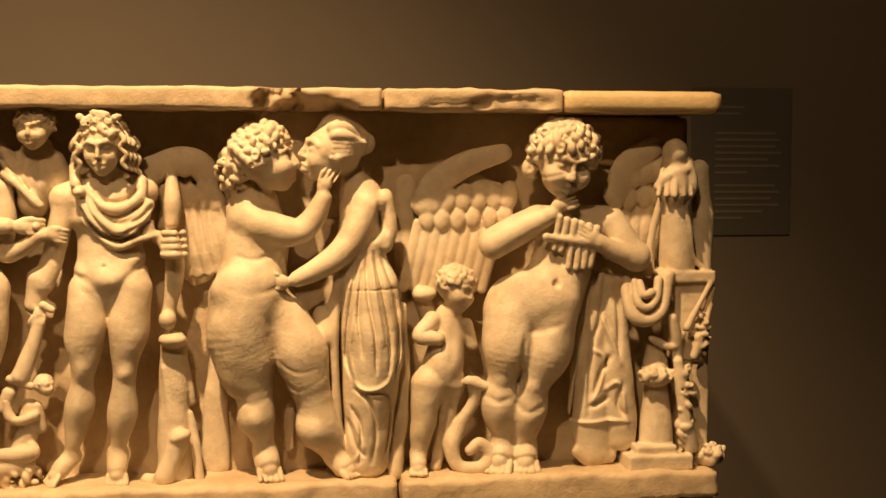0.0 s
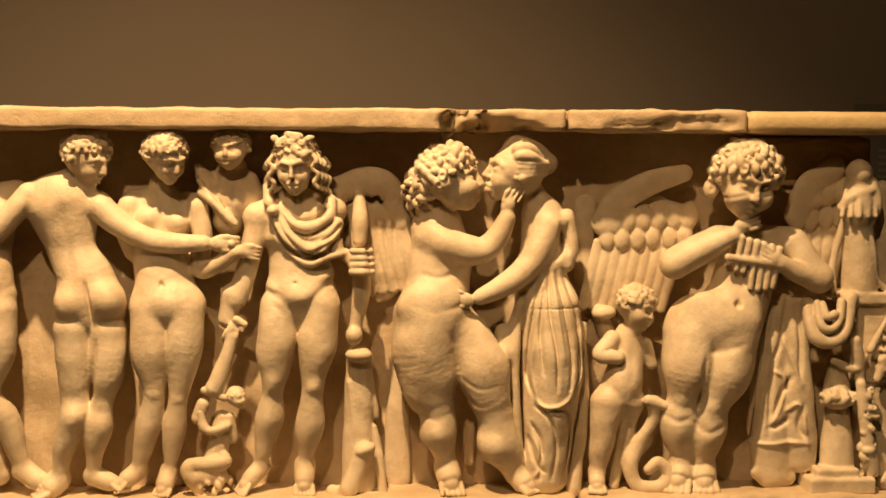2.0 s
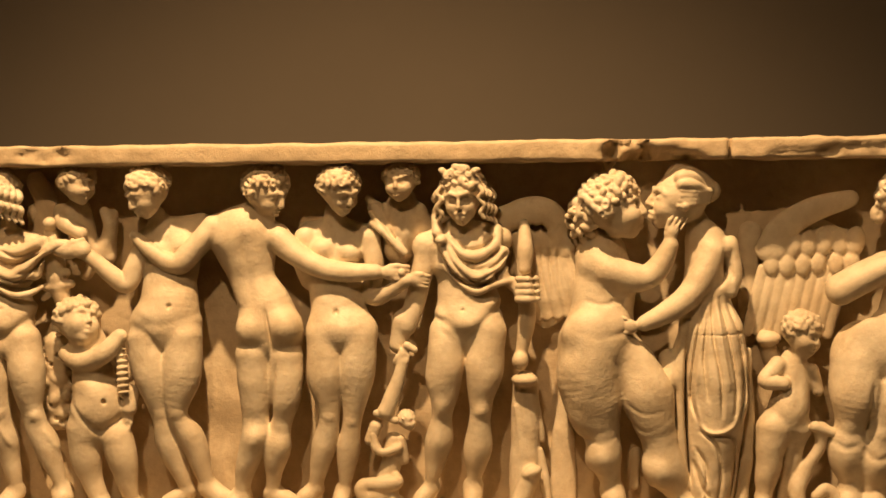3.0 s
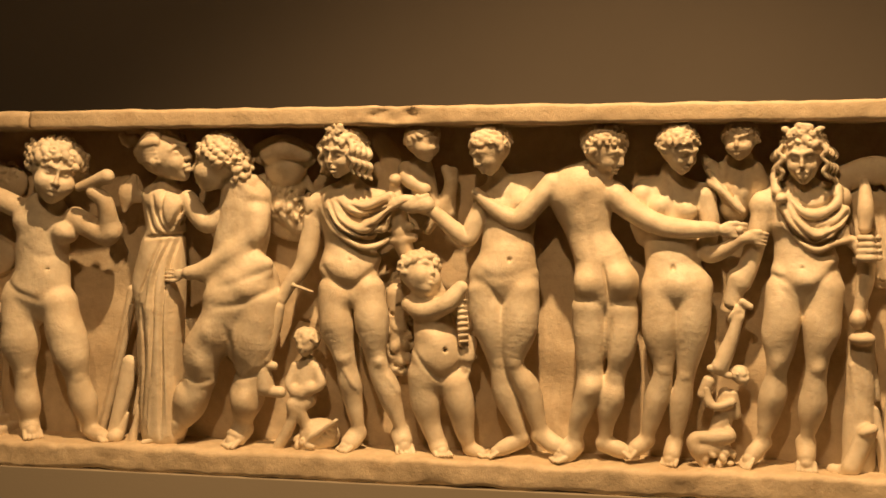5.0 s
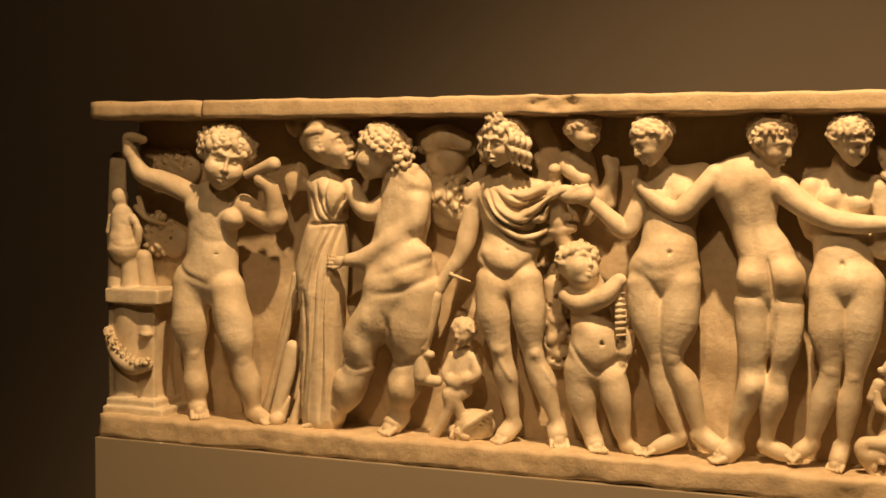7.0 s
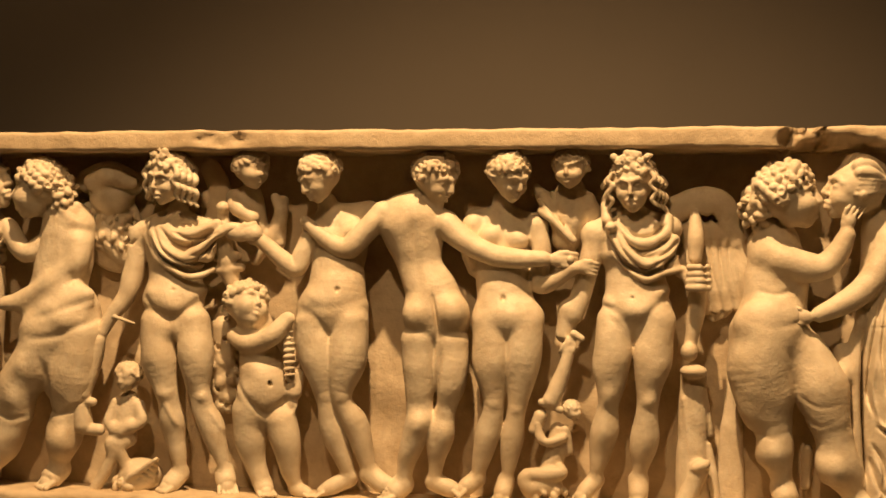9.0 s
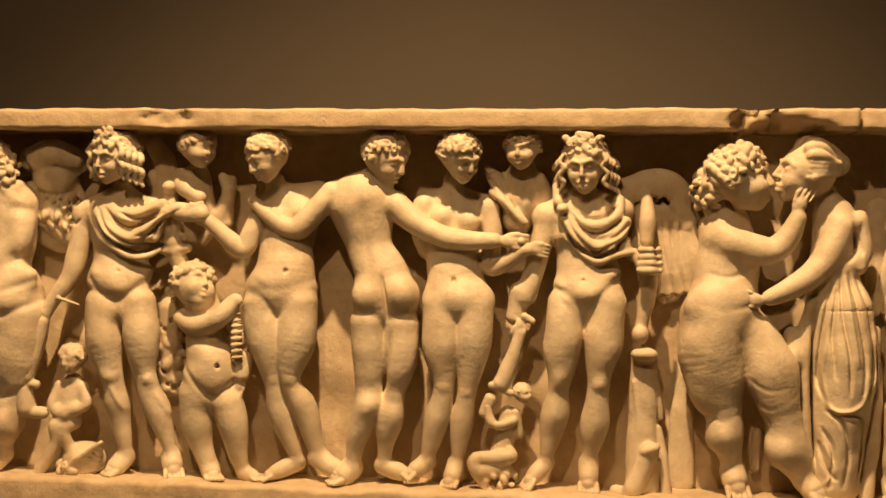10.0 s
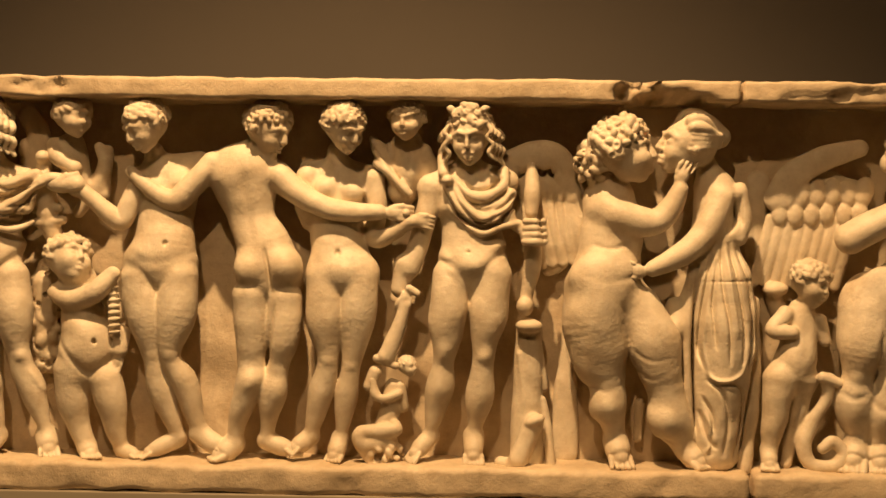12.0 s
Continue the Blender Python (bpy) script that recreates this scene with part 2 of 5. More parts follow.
    def head(self, x, z, d, r, yaw, nod=0, roll=0, hair="curls", chub=0):
        """A head of half height r: yaw turns it to the right, nod bows it, roll leans it."""
        m = Matrix.Rotation(radians(yaw), 3, "Y") @ Matrix.Rotation(radians(roll), 3, "Z") @ Matrix.Rotation(radians(nod), 3, "X")
        c = np.array((x, z, d), float)

        def at(u, v, w):
            return c + r * np.array(m @ Vector((u, v, w)))

        def bead(u, v, w, q, k=3, kind="ball", flat=1.0):
            self.ops.append((kind, at(u, v, w), np.array((q * r, q * r * flat, q * r)), k, 0))

        def ridge(*p, k=2, kind="cone"):
            p = [np.array((*at(*t[:3]), t[3] * r)) for t in p]
            for a, b in zip(p, p[1:]):
                self.ops.append((kind, a, b, k))

        bead(0, 0.20, -0.10, 0.78, 5)
        bead(0, 0.10, 0.12, 0.64, 5)
        bead(0, -0.32, 0.20, 0.52 + 0.07 * chub, 6)
        bead(0, -0.70, 0.42, 0.21 + 0.05 * chub, 5)
        for s in (-1, 1):
            bead(0.29 * s, -0.24, 0.46, 0.25 + 0.11 * chub, 6)
            bead(0.28 * s, 0.10, 0.84, 0.21, 5, "cut", 0.7)
            bead(0.27 * s, 0.07, 0.60, 0.13, 3, "ball", 0.7)
            ridge((0.08 * s, 0.25, 0.76, 0.06), (0.30 * s, 0.31, 0.70, 0.06), (0.48 * s, 0.21, 0.54, 0.05), k=4)
            bead(0.74 * s, -0.02, -0.05, 0.15, 2)
            bead(0.75 * s, 0.0, 0.08, 0.06, 1, "cut")
            bead(0.09 * s, -0.21, 0.80, 0.07, 2)
        ridge((0, 0.30, 0.70, 0.075), (0, -0.04, 0.82, 0.08), (0, -0.18, 0.89, 0.095), k=3)
        ridge((-0.18, -0.46, 0.71, 0.045), (0, -0.42, 0.77, 0.06), (0.18, -0.46, 0.71, 0.045), k=3)
        ridge((-0.13, -0.59, 0.69, 0.055), (0, -0.60, 0.73, 0.07), (0.13, -0.59, 0.69, 0.055), k=3)
        ridge((-0.15, -0.52, 0.79, 0.025), (0, -0.51, 0.83, 0.022), (0.15, -0.52, 0.79, 0.025), k=1, kind="groove")

        def lock(*p, k=1.5):
            self.limb(*((*at(*t[:3]), t[3] * r) for t in p), k=k)

        def sweep(count, spread, front, thick, lift):
            """Combed strands from the brow over the skull to the nape."""
            bead(0, 0.24, -0.16, 0.80, 3)
            for i in range(count):
                a = radians(spread) * (2 * (i + 0.5) / count - 1)
                s, c = math.sin(a), math.cos(a)
                j = random.uniform(-0.05, 0.05)
                lock((0.66 * s, 0.16 + 0.60 * c, front - 0.30 * abs(s), thick * 0.8), (0.80 * s + j, 0.22 + (0.74 + lift) * c, 0.16 + j, thick), (0.80 * s - j, 0.24 + (0.74 + lift) * c, -0.22, thick), (0.55 * s, 0.20 + 0.62 * c, -0.66 + j, thick * 0.9), k=0.8)

        if hair == "wrap":
            sweep(7, 70, 0.40, 0.16, 0.06)
            for i in range(4):
                lock((0.70, 0.42 - 0.16 * i, 0.12, 0.09), (0.72, 0.46 - 0.12 * i, -0.3, 0.12), (0.40, 0.52 - 0.1 * i, -0.85, 0.13), k=1.2)
                lock((-0.70, 0.42 - 0.16 * i, 0.12, 0.09), (-0.72, 0.46 - 0.12 * i, -0.3, 0.12), (-0.40, 0.52 - 0.1 * i, -0.85, 0.13), k=1.2)
            lock((0, 0.62, -0.6, 0.40), (0, 0.50, -1.0, 0.34), k=6)
        elif hair == "bun":
            lock((-0.16, 1.00, 0.1, 0.12), (0.0, 1.10, 0.15, 0.12), (0.16, 1.00, 0.1, 0.12))
            lock((0.0, 1.05, 0.0, 0.10), (0.14, 1.22, -0.05, 0.07))
            bead(0, 0.25, -0.92, 0.34, 4)
        elif hair == "long":
            for i in range(16):
                u, v = random.uniform(-0.50, 0.50), random.uniform(0.88, 1.24)
                lean = random.uniform(-0.14, 0.14)
                w = 0.46 - 0.35 * (v - 0.88)
                lock((u, v - 0.14, w, 0.10), (u + lean, v, w + 0.08, 0.12), (u + 2 * lean, v + 0.02, w + 0.02, 0.08), k=0.8)
                bead(u + lean, v + 0.04, w + 0.20, 0.055, 0.8, "cut")
            for s in (-1, 1):
                for i in range(4):
                    u, w = 0.70 + 0.10 * i, 0.30 - 0.22 * i
                    v = 0.52 - 0.10 * i
                    lock((s * u, v, w, 0.10), (s * (u + 0.16), v - 0.24, w + 0.12, 0.11), (s * (u - 0.02), v - 0.46, w + 0.16, 0.10), (s * (u + 0.18), v - 0.72, w + 0.14, 0.10), (s * (u + 0.02), v - 0.98, w + 0.12, 0.10), (s * (u + 0.14), v - 1.20, w + 0.10, 0.07), k=0.8)
                    bead(s * (u + 0.10), v - 0.36, w + 0.26, 0.06, 0.8, "cut")
                    bead(s * (u + 0.06), v - 0.85, w + 0.26, 0.06, 0.8, "cut")
        if hair != "wrap":
            bead(0, 0.24, -0.14, 0.82, 3)
            line = 0.36 if hair == "curls" else 0.52
            count, q = (150, 0.135) if hair == "curls" else (190, 0.12)
            for i in range(count):
                u, a = 1 - 2 * (i + 0.5) / count, 2.39996 * i
                w = math.sqrt(1 - u * u)
                px, py, pz = w * math.cos(a), u, w * math.sin(a)
                if py < -0.25 or (pz > 0.2 and py < line - 0.30 * abs(px)):
                    continue
                s = q * random.uniform(0.8, 1.25)
                spot_at = (0.86 * px, 0.20 + 0.84 * py, -0.08 + 0.84 * pz)
                self.ops.append(("ball", at(*spot_at), np.array((s * 1.35, s * 0.9, s)) * r, 1.5, random.uniform(0, 180)))
                if i % 3 == 0:
                    bead(1.0 * px, 0.20 + 0.98 * py, -0.08 + 0.98 * pz, 0.08, 0.8, "cut")

    def done(self):
        lo, hi = np.full(3, 1e9), np.full(3, -1e9)
        for o in self.ops:
            if o[0] in ("cone", "chain"):
                for p in o[1:3] if o[0] == "cone" else o[1]:
                    lo, hi = np.minimum(lo, p[:3] - p[3]), np.maximum(hi, p[:3] + p[3])
            elif o[0] in ("slab", "block"):
                lo, hi = np.minimum(lo, o[1]), np.maximum(hi, o[2])
            elif o[0] == "ball":
                lo, hi = np.minimum(lo, o[1] - o[2].max()), np.maximum(hi, o[1] + o[2].max())
        h = self.step
        lo, hi = lo - 3 * h, hi + 3 * h
        lo[2], lo[1] = -9 - 2 * h, max(lo[1], -12 - 2 * h)
        n = np.ceil((hi - lo) / h).astype(int) + 1
        ax = [(lo[i] + h * np.arange(n[i])).astype(np.float32) for i in range(3)]
        f = np.full(n, 25.0, np.float32)

        def smin(a, b, k):
            q = np.maximum(k - np.abs(a - b), 0) / k
            return np.minimum(a, b) - q * q * k * 0.25

        for o in self.ops:
            kind, k = o[0], float(o[3])
            if kind in ("carve", "swell"):
                reach = 2.4 * (o[2] if kind == "carve" else o[2].max())
                low = np.min(o[1], 0) - reach if kind == "carve" else o[1] - reach
                top = np.max(o[1], 0) + reach if kind == "carve" else o[1] + reach
                i0 = np.clip(((low - lo[:2]) / h).astype(int), 0, n[:2])
                i1 = np.clip(((top - lo[:2]) / h + 2).astype(int), 0, n[:2])
                if (i1 <= i0).any():
                    continue
                sub = (slice(i0[0], i1[0]), slice(i0[1], i1[1]))
                gx, gz = ax[0][sub[0]].reshape(-1, 1), ax[1][sub[1]].reshape(1, -1)
                if kind == "carve":
                    dist, along = None, 0.0
                    for i, (a, b) in enumerate(zip(o[1], o[1][1:])):
                        v = b - a
                        t = np.clip(((gx - a[0]) * v[0] + (gz - a[1]) * v[1]) / (v @ v + 1e-6), 0, 1)
                        one = (gx - a[0] - t * v[0]) ** 2 + (gz - a[1] - t * v[1]) ** 2
                        place = (i + t) / (len(o[1]) - 1)
                        along = place if dist is None else np.where(one < dist, place, along)
                        dist = one if dist is None else np.minimum(dist, one)
                    lift = o[3] * np.exp(-dist / o[2] ** 2) * (1 - 0.75 * np.abs(2 * along - 1) ** 4)
                else:
                    cs, sn = math.cos(radians(o[4])), math.sin(radians(o[4]))
                    dx, dz = gx - o[1][0], gz - o[1][1]
                    lift = -o[3] * np.exp(-(((dx * cs + dz * sn) / o[2][0]) ** 2) - ((dz * cs - dx * sn) / o[2][1]) ** 2)
                f[sub] += lift[:, :, None].astype(np.float32)
                continue
            if kind == "chain":
                low = np.min([p[:3] - p[3] for p in o[1]], 0)
                top = np.max([p[:3] + p[3] for p in o[1]], 0)
            elif kind in ("slab", "block"):
                low, top = o[1], o[2]
            elif kind in ("cone", "groove"):
                a, b = o[1], o[2]
                low = np.minimum(a[:3] - a[3], b[:3] - b[3])
                top = np.maximum(a[:3] + a[3], b[:3] + b[3])
            else:
                reach = o[2] if o[4] % 180 == 0 else np.array((max(o[2][:2]),) * 2 + (o[2][2],))
                low, top = o[1] - reach, o[1] + reach
            i0 = np.clip(((low - lo - k) / h - 2).astype(int), 0, n)
            i1 = np.clip(((top - lo + k) / h + 3).astype(int), 0, n)
            if (i1 <= i0).any():
                continue
            sub = tuple(slice(p, q) for p, q in zip(i0, i1))
            gx, gz, gd = (ax[t][sub[t]].reshape([-1 if t == e else 1 for e in range(3)]) for t in range(3))
            if kind == "chain":
                dist = None
                for a, b in zip(o[1], o[1][1:]):
                    v = (b - a)[:3] / (1, 1, o[2])
                    px, pz, pd = gx - a[0], gz - a[1], (gd - a[2]) / o[2]
                    t = np.clip((px * v[0] + pz * v[1] + pd * v[2]) / (v @ v + 1e-6), 0, 1)
                    one = (px - t * v[0]) ** 2 + (pz - t * v[1]) ** 2 + (pd - t * v[2]) ** 2
                    thick = a[3] + t * (b[3] - a[3])
                    if dist is None:
                        dist, width = one, thick
                    else:
                        width = np.where(one < dist, thick, width)
                        dist = np.minimum(dist, one)
                dist = np.sqrt(dist) - width
            elif kind == "block":
                mid, half = (o[1] + o[2]) / 2, (o[2] - o[1]) / 2 - 4
                qx, qz, qd = (np.maximum(np.abs(g - m) - w, 0) for g, m, w in zip((gx, gz, gd), mid, half))
                dist = np.sqrt(qx * qx + qz * qz + qd * qd) - 4
                dist = np.where(dist > -3.99, dist, -4 + np.maximum(np.maximum(np.abs(gx - mid[0]) - half[0], np.abs(gz - mid[1]) - half[1]), np.abs(gd - mid[2]) - half[2]))
            elif kind == "slab":
                wave = 1.6 * (np.sin(gx / 31 + np.sin(gz / 23)) + np.sin(gz / 19 + 2 * np.sin(gx / 47)))
                dist = np.maximum(np.maximum(np.maximum(o[1][0] - gx, gx - o[2][0]), np.maximum(o[1][1] - gz, gz - o[2][1])), gd - o[2][2] - wave)
            elif kind in ("cone", "groove"):
                v = (b - a)[:3]
                t = np.clip(((gx - a[0]) * v[0] + (gz - a[1]) * v[1] + (gd - a[2]) * v[2]) / (v @ v + 1e-6), 0, 1)
                dist = np.sqrt((gx - a[0] - t * v[0]) ** 2 + (gz - a[1] - t * v[1]) ** 2 + (gd - a[2] - t * v[2]) ** 2) - (a[3] + t * (b[3] - a[3]))
            else:
                cs, sn = math.cos(radians(o[4])), math.sin(radians(o[4]))
                dx, dz, dd = gx - o[1][0], gz - o[1][1], gd - o[1][2]
                ux, uz = dx * cs + dz * sn, dz * cs - dx * sn
                q = np.sqrt((ux / o[2][0]) ** 2 + (uz / o[2][1]) ** 2 + (dd / o[2][2]) ** 2)
                dist = (q - 1) * float(o[2].min())
            f[sub] = smin(f[sub], dist, k) if kind in ("cone", "ball", "chain", "slab", "block") else -smin(-f[sub], dist, k)
        # hand-cut, weathered surface
        wear = np.random.default_rng(len(self.ops) + int(abs(lo[0])))
        for size, high in ((90, 0.6), (67, 0.5), (52, 0.45), (41, 0.35), (33, 0.2), (27, 0.12)):
            way = wear.normal(size=3)
            way *= 2 * math.pi / size / np.linalg.norm(way)
            shift = wear.uniform(0, 6.28)
            u = (ax[0] * way[0] + shift).reshape(-1, 1, 1) + (ax[1] * way[1]).reshape(1, -1, 1)
            v = (ax[2] * way[2]).reshape(1, 1, -1)
            f += (high * (np.sin(u) * np.cos(v) + np.cos(u) * np.sin(v))).astype(np.float32)
        f = np.maximum(f, (-8 - ax[2]).reshape(1, 1, -1))
        f = np.maximum(f, (-10 - ax[1]).reshape(1, -1, 1))
        f[0], f[-1], f[:, 0], f[:, -1], f[:, :, 0], f[:, :, -1] = 9, 9, 9, 9, 9, 9
        verts, quads = surface(f)
        place = lo + verts * h
        me = bpy.data.meshes.new(self.name)
        me.from_pydata(np.column_stack((place[:, 0], BACK * 1000 - place[:, 2], FLOOR * 1000 + place[:, 1])) / 1000, [], quads.tolist())
        me.materials.append(self.stone)
        me.polygons.foreach_set("use_smooth", np.ones(len(quads), bool))
        ob = new(self.name, me)
        rel(ob, sarc)
        return tagged(ob, self.label)


def surface(f):
    """Surface nets: one vertex in each cell that the surface crosses, one quad across each crossed edge."""
    inside = f < 0
    corners = [(i, j, k) for i in (0, 1) for j in (0, 1) for k in (0, 1)]
    nx, ny, nz = (s - 1 for s in f.shape)
    count = sum(inside[i : i + nx, j : j + ny, k : k + nz].astype(np.int8) for i, j, k in corners)
    cells = np.argwhere((count > 0) & (count < 8))
    ids = np.full((nx, ny, nz), -1, np.int64)
    ids[tuple(cells.T)] = np.arange(len(cells))
    vals = {c: f[tuple((cells + c).T)] for c in corners}
    total, hits = np.zeros((len(cells), 3)), np.zeros(len(cells))
    for a in corners:
        for axis in range(3):
            if a[axis]:
                continue
            b = tuple(1 if e == axis else a[e] for e in range(3))
            va, vb = vals[a], vals[b]
            cross = (va < 0) != (vb < 0)
            t = np.where(cross, va / np.where(cross, va - vb, 1), 0)
            p = np.tile(np.array(a, float), (len(cells), 1))
            p[:, axis] += t
            total += p * cross[:, None]
            hits += cross
    verts = cells + total / hits[:, None]
    quads = []
    for axis in range(3):
        a, b = [slice(None)] * 3, [slice(None)] * 3
        a[axis], b[axis] = slice(0, -1), slice(1, None)
        change = inside[tuple(a)].astype(np.int8) - inside[tuple(b)].astype(np.int8)
        e = np.argwhere(change != 0)
        sign = change[tuple(e.T)]
        u, v = [(1, 2), (2, 0), (0, 1)][axis]
        du, dv = np.eye(3, dtype=int)[u], np.eye(3, dtype=int)[v]
        ok = (e[:, u] > 0) & (e[:, v] > 0) & (e[:, u] < f.shape[u] - 1) & (e[:, v] < f.shape[v] - 1)
        e, sign = e[ok], sign[ok]
        q = np.stack([ids[tuple(p.T)] for p in (e - du - dv, e - dv, e, e - du)], 1)
        q[sign > 0] = q[sign > 0][:, ::-1]
        quads.append(q)
    quads = np.concatenate(quads)
    return verts, quads[(quads >= 0).all(1)]


s = Sculpt("back_panel", "tooled marble ground of the relief, cracked", 3.0, GROUND)
s.slab(-1022, 1165, -6, 508, -12, 0)
s.groove((728, 500, 1, 2.5), (765, 475, 2, 2.5), (776, 440, 2, 2.5), (755, 400, 1, 2), (742, 330, 1, 2), (748, 160, 0, 2), (752, -4, 0, 5), k=1)
s.groove((935, 370, 1, 2), (880, 330, 1, 2), (840, 285, 1, 2), k=1)
s.groove((985, 462, 1, 2), (1040, 466, 1, 2), (1095, 450, 1, 2), k=1)
s.groove((-640, 200, 0, 1.5), (-560, 230, 0, 1.5), k=1)
s.done()

s = Sculpt("draped_altar", "round marble altar with garland and small idol, carved in relief", STEP)
s.block(-1044, -949, -2, 200, -6, 62)
s.limb((-1007, 176, 44, 32), (-1007, 7, 44, 34), k=3, flat=0.8)
s.block(-1038, -930, 188, 215, -6, 80)
s.block(-1042, -920, -26, 12, -6, 84)
s.block(-1038, -937, 1, 25, -6, 78)
s.limb((-1057, 432, 10, 17), (-1061, 282, 10, 19), k=4, flat=0.45)
s.limb((-964, 140, 58, 10), (-958, 100, 50, 8), (-951, -2, 36, 9), k=7)
s.ball(-963, 136, 60, 14, 7, 14, turn=0, k=3)
s.ball(-1028, 369, 46, 14, 17, 14, turn=0, k=3)
s.limb((-1022, 339, 48, 18.2), (-1020, 304, 50, 20.3), k=5)
s.limb((-1019, 296, 52, 22.5), (-1017, 283, 52, 27.8), k=4)
s.limb((-1037, 271, 46, 14.0), (-1037, 206, 46, 16.2), k=3)
s.limb((-1008, 272, 50, 12.8), (-1007, 208, 48, 15.0), k=3)
s.limb((-985, 266, 36, 13.9), (-977, 207, 34, 15.0), k=4)
s.limb((-1000, 336, 50, 5.9), (-988, 315, 50, 6.4), (-990, 288, 48, 5.3), k=4)
s.limb((-1042, 336, 52, 5.4), (-1048, 309, 52, 5.9), k=3)
s.carve((-1017, 327), (-999, 321), (-978, 327), wide=4, deep=1.4)
s.carve((-1024, 290), (-1000, 285), (-972, 291), wide=3.2, deep=1.7)
s.carve((-998, 301), (-998, 274), wide=3.2, deep=1.2)
s.limb((-1009, 352, 24, 4.9), (-984, 333, 26, 5.4), (-955, 323, 22, 4.8), k=3)
s.limb((-1003, 368, 24, 4.3), (-990, 336, 26, 4.8), k=3)
s.limb((-1040, 138, 66, 9.6), (-1017, 100, 76, 11.7), (-982, 81, 78, 12.2), (-956, 84, 70, 9.5), k=3)
s.curls(-1029, 135, 78, 9, 8, 10, 5, 4.2)
s.curls(-1020, 121, 78, 9, 8, 10, 5, 4.2)
s.curls(-1010, 110, 78, 9, 8, 10, 5, 4.2)
s.curls(-1001, 102, 78, 9, 8, 10, 5, 4.2)
s.curls(-991, 95, 78, 9, 8, 10, 5, 4.2)
s.curls(-982, 91, 78, 9, 8, 10, 5, 4.2)
s.curls(-972, 88, 78, 9, 8, 10, 5, 4.2)
s.curls(-963, 88, 78, 9, 8, 10, 5, 4.2)
s.curls(-954, 90, 78, 9, 8, 10, 5, 4.2)
s.done()

s = Sculpt("winged_cupid", "chubby marble cupid playing a flute, carved in high relief", STEP)
s.limb((-986, 432, 10, 23), (-912, 417, 12, 26), k=6, flat=0.45)
s.curls(-941, 427, 10, 42, 23, 12, 26, 6.9)
s.limb((-977, 303, 8, 26), (-943, 294, 8, 29), k=6, flat=0.45)
s.curls(-971, 303, 8, 29, 35, 10, 22, 6.9)
s.head(-803, 435, 72, 50.1, 35, 12, -14, "curls", 1)
s.curls(-833, 468, 58, 23, 21, 26, 18, 6.5)
s.limb((-839, 363, 46, 41), (-842, 308, 48, 44), (-850, 250, 46, 43), k=10, flat=0.82)
s.ball(-864, 356, 60, 20, 19, 20, turn=0, k=12)
s.ball(-796, 338, 62, 20, 20, 22, turn=0, k=12)
s.ball(-852, 242, 52, 56, 29, 36, turn=0, k=14)
s.swell(-817, 271, 31, 20, 6)
s.swell(-839, 345, 15, 15, 3)
s.swell(-779, 331, 13, 13, 3)
s.carve((-904, 264), (-872, 244), (-828, 227), (-797, 218), (-763, 245), wide=5.6, deep=2.3)
s.carve((-860, 319), (-825, 299), (-785, 305), wide=6.4, deep=1.2)
s.carve((-817, 280), (-817, 277), wide=2.5, deep=5)
s.carve((-884, 116), (-861, 108), (-831, 123), wide=4.8, deep=2)
s.carve((-789, 110), (-763, 103), (-737, 116), wide=4.8, deep=2)
s.carve((-864, 47), (-847, 44), (-829, 50), wide=3.5, deep=1.4)
s.carve((-769, 40), (-752, 43), (-738, 49), wide=3.5, deep=1.4)
s.swell(-855, 138, 13, 11, 4)
s.swell(-760, 138, 13, 11, 4)
s.limb((-871, 373, 52, 19), (-928, 395, 52, 18), (-971, 410, 58, 15), (-994, 446, 64, 12), k=7)
s.limb((-992, 446, 66, 10), (-995, 472, 68, 10), (-963, 468, 70, 7), k=7)
s.limb((-780, 360, 52, 19), (-729, 334, 56, 18), (-715, 339, 58, 17), k=6)
s.limb((-717, 341, 58, 17), (-718, 386, 72, 13), (-733, 402, 80, 11), k=7)
s.limb((-757, 411, 82, 7), (-708, 428, 84, 12), k=2)
s.limb((-882, 226, 57, 28), (-878, 154, 61, 31), (-873, 106, 59, 18), (-871, 57, 55, 22), (-869, 23, 55, 12), k=6)
s.ball(-868, 109, 68, 10, 11, 9, turn=0, k=4)
s.foot(-872, 19, 50, -855, 8, 70, 15.6)
s.limb((-807, 219, 61, 30), (-787, 149, 67, 31), (-777, 102, 63, 19), (-768, 54, 57, 22), (-761, 20, 53, 12), k=6)
s.ball(-772, 105, 72, 10, 11, 9, turn=0, k=4)
s.foot(-763, 14, 50, -725, 4, 68, 13.7)
s.limb((-854, 221, 46, 34), (-837, 222, 46, 34), k=14)
s.cut(-820, 276, 68, 3, 3, 3, turn=0, k=3)
s.limb((-974, 174, 14, 9), (-948, 1, 12, 12), k=7)
s.done()

s = Sculpt("draped_woman", "marble woman in long folded dress with butterfly wing, carved in relief", STEP)
s.head(-613, 456, 60, 45.9, 74, -14, 8, "wrap", 0)
s.limb((-673, 488, 50, 8.1), (-690, 489, 50, 6.1), (-694, 496, 50, 4.6), k=3)
s.limb((-678, 484, 50, 6.1), (-694, 482, 50, 4.1), k=2)
s.limb((-622, 423, 46, 13), (-627, 395, 44, 15), k=7)
s.limb((-628, 386, 42, 36), (-627, 340, 44, 32), (-631, 294, 46, 37), (-636, 210, 46, 39), (-639, 116, 44, 37), (-637, 17, 44, 36), k=14)
s.limb((-698, 492, 50, 5), (-685, 478, 50, 6), k=7)
s.limb((-642, 312, 52, 22.2), (-658, 256, 58, 20.2), (-643, 221, 56, 26.2), k=12)
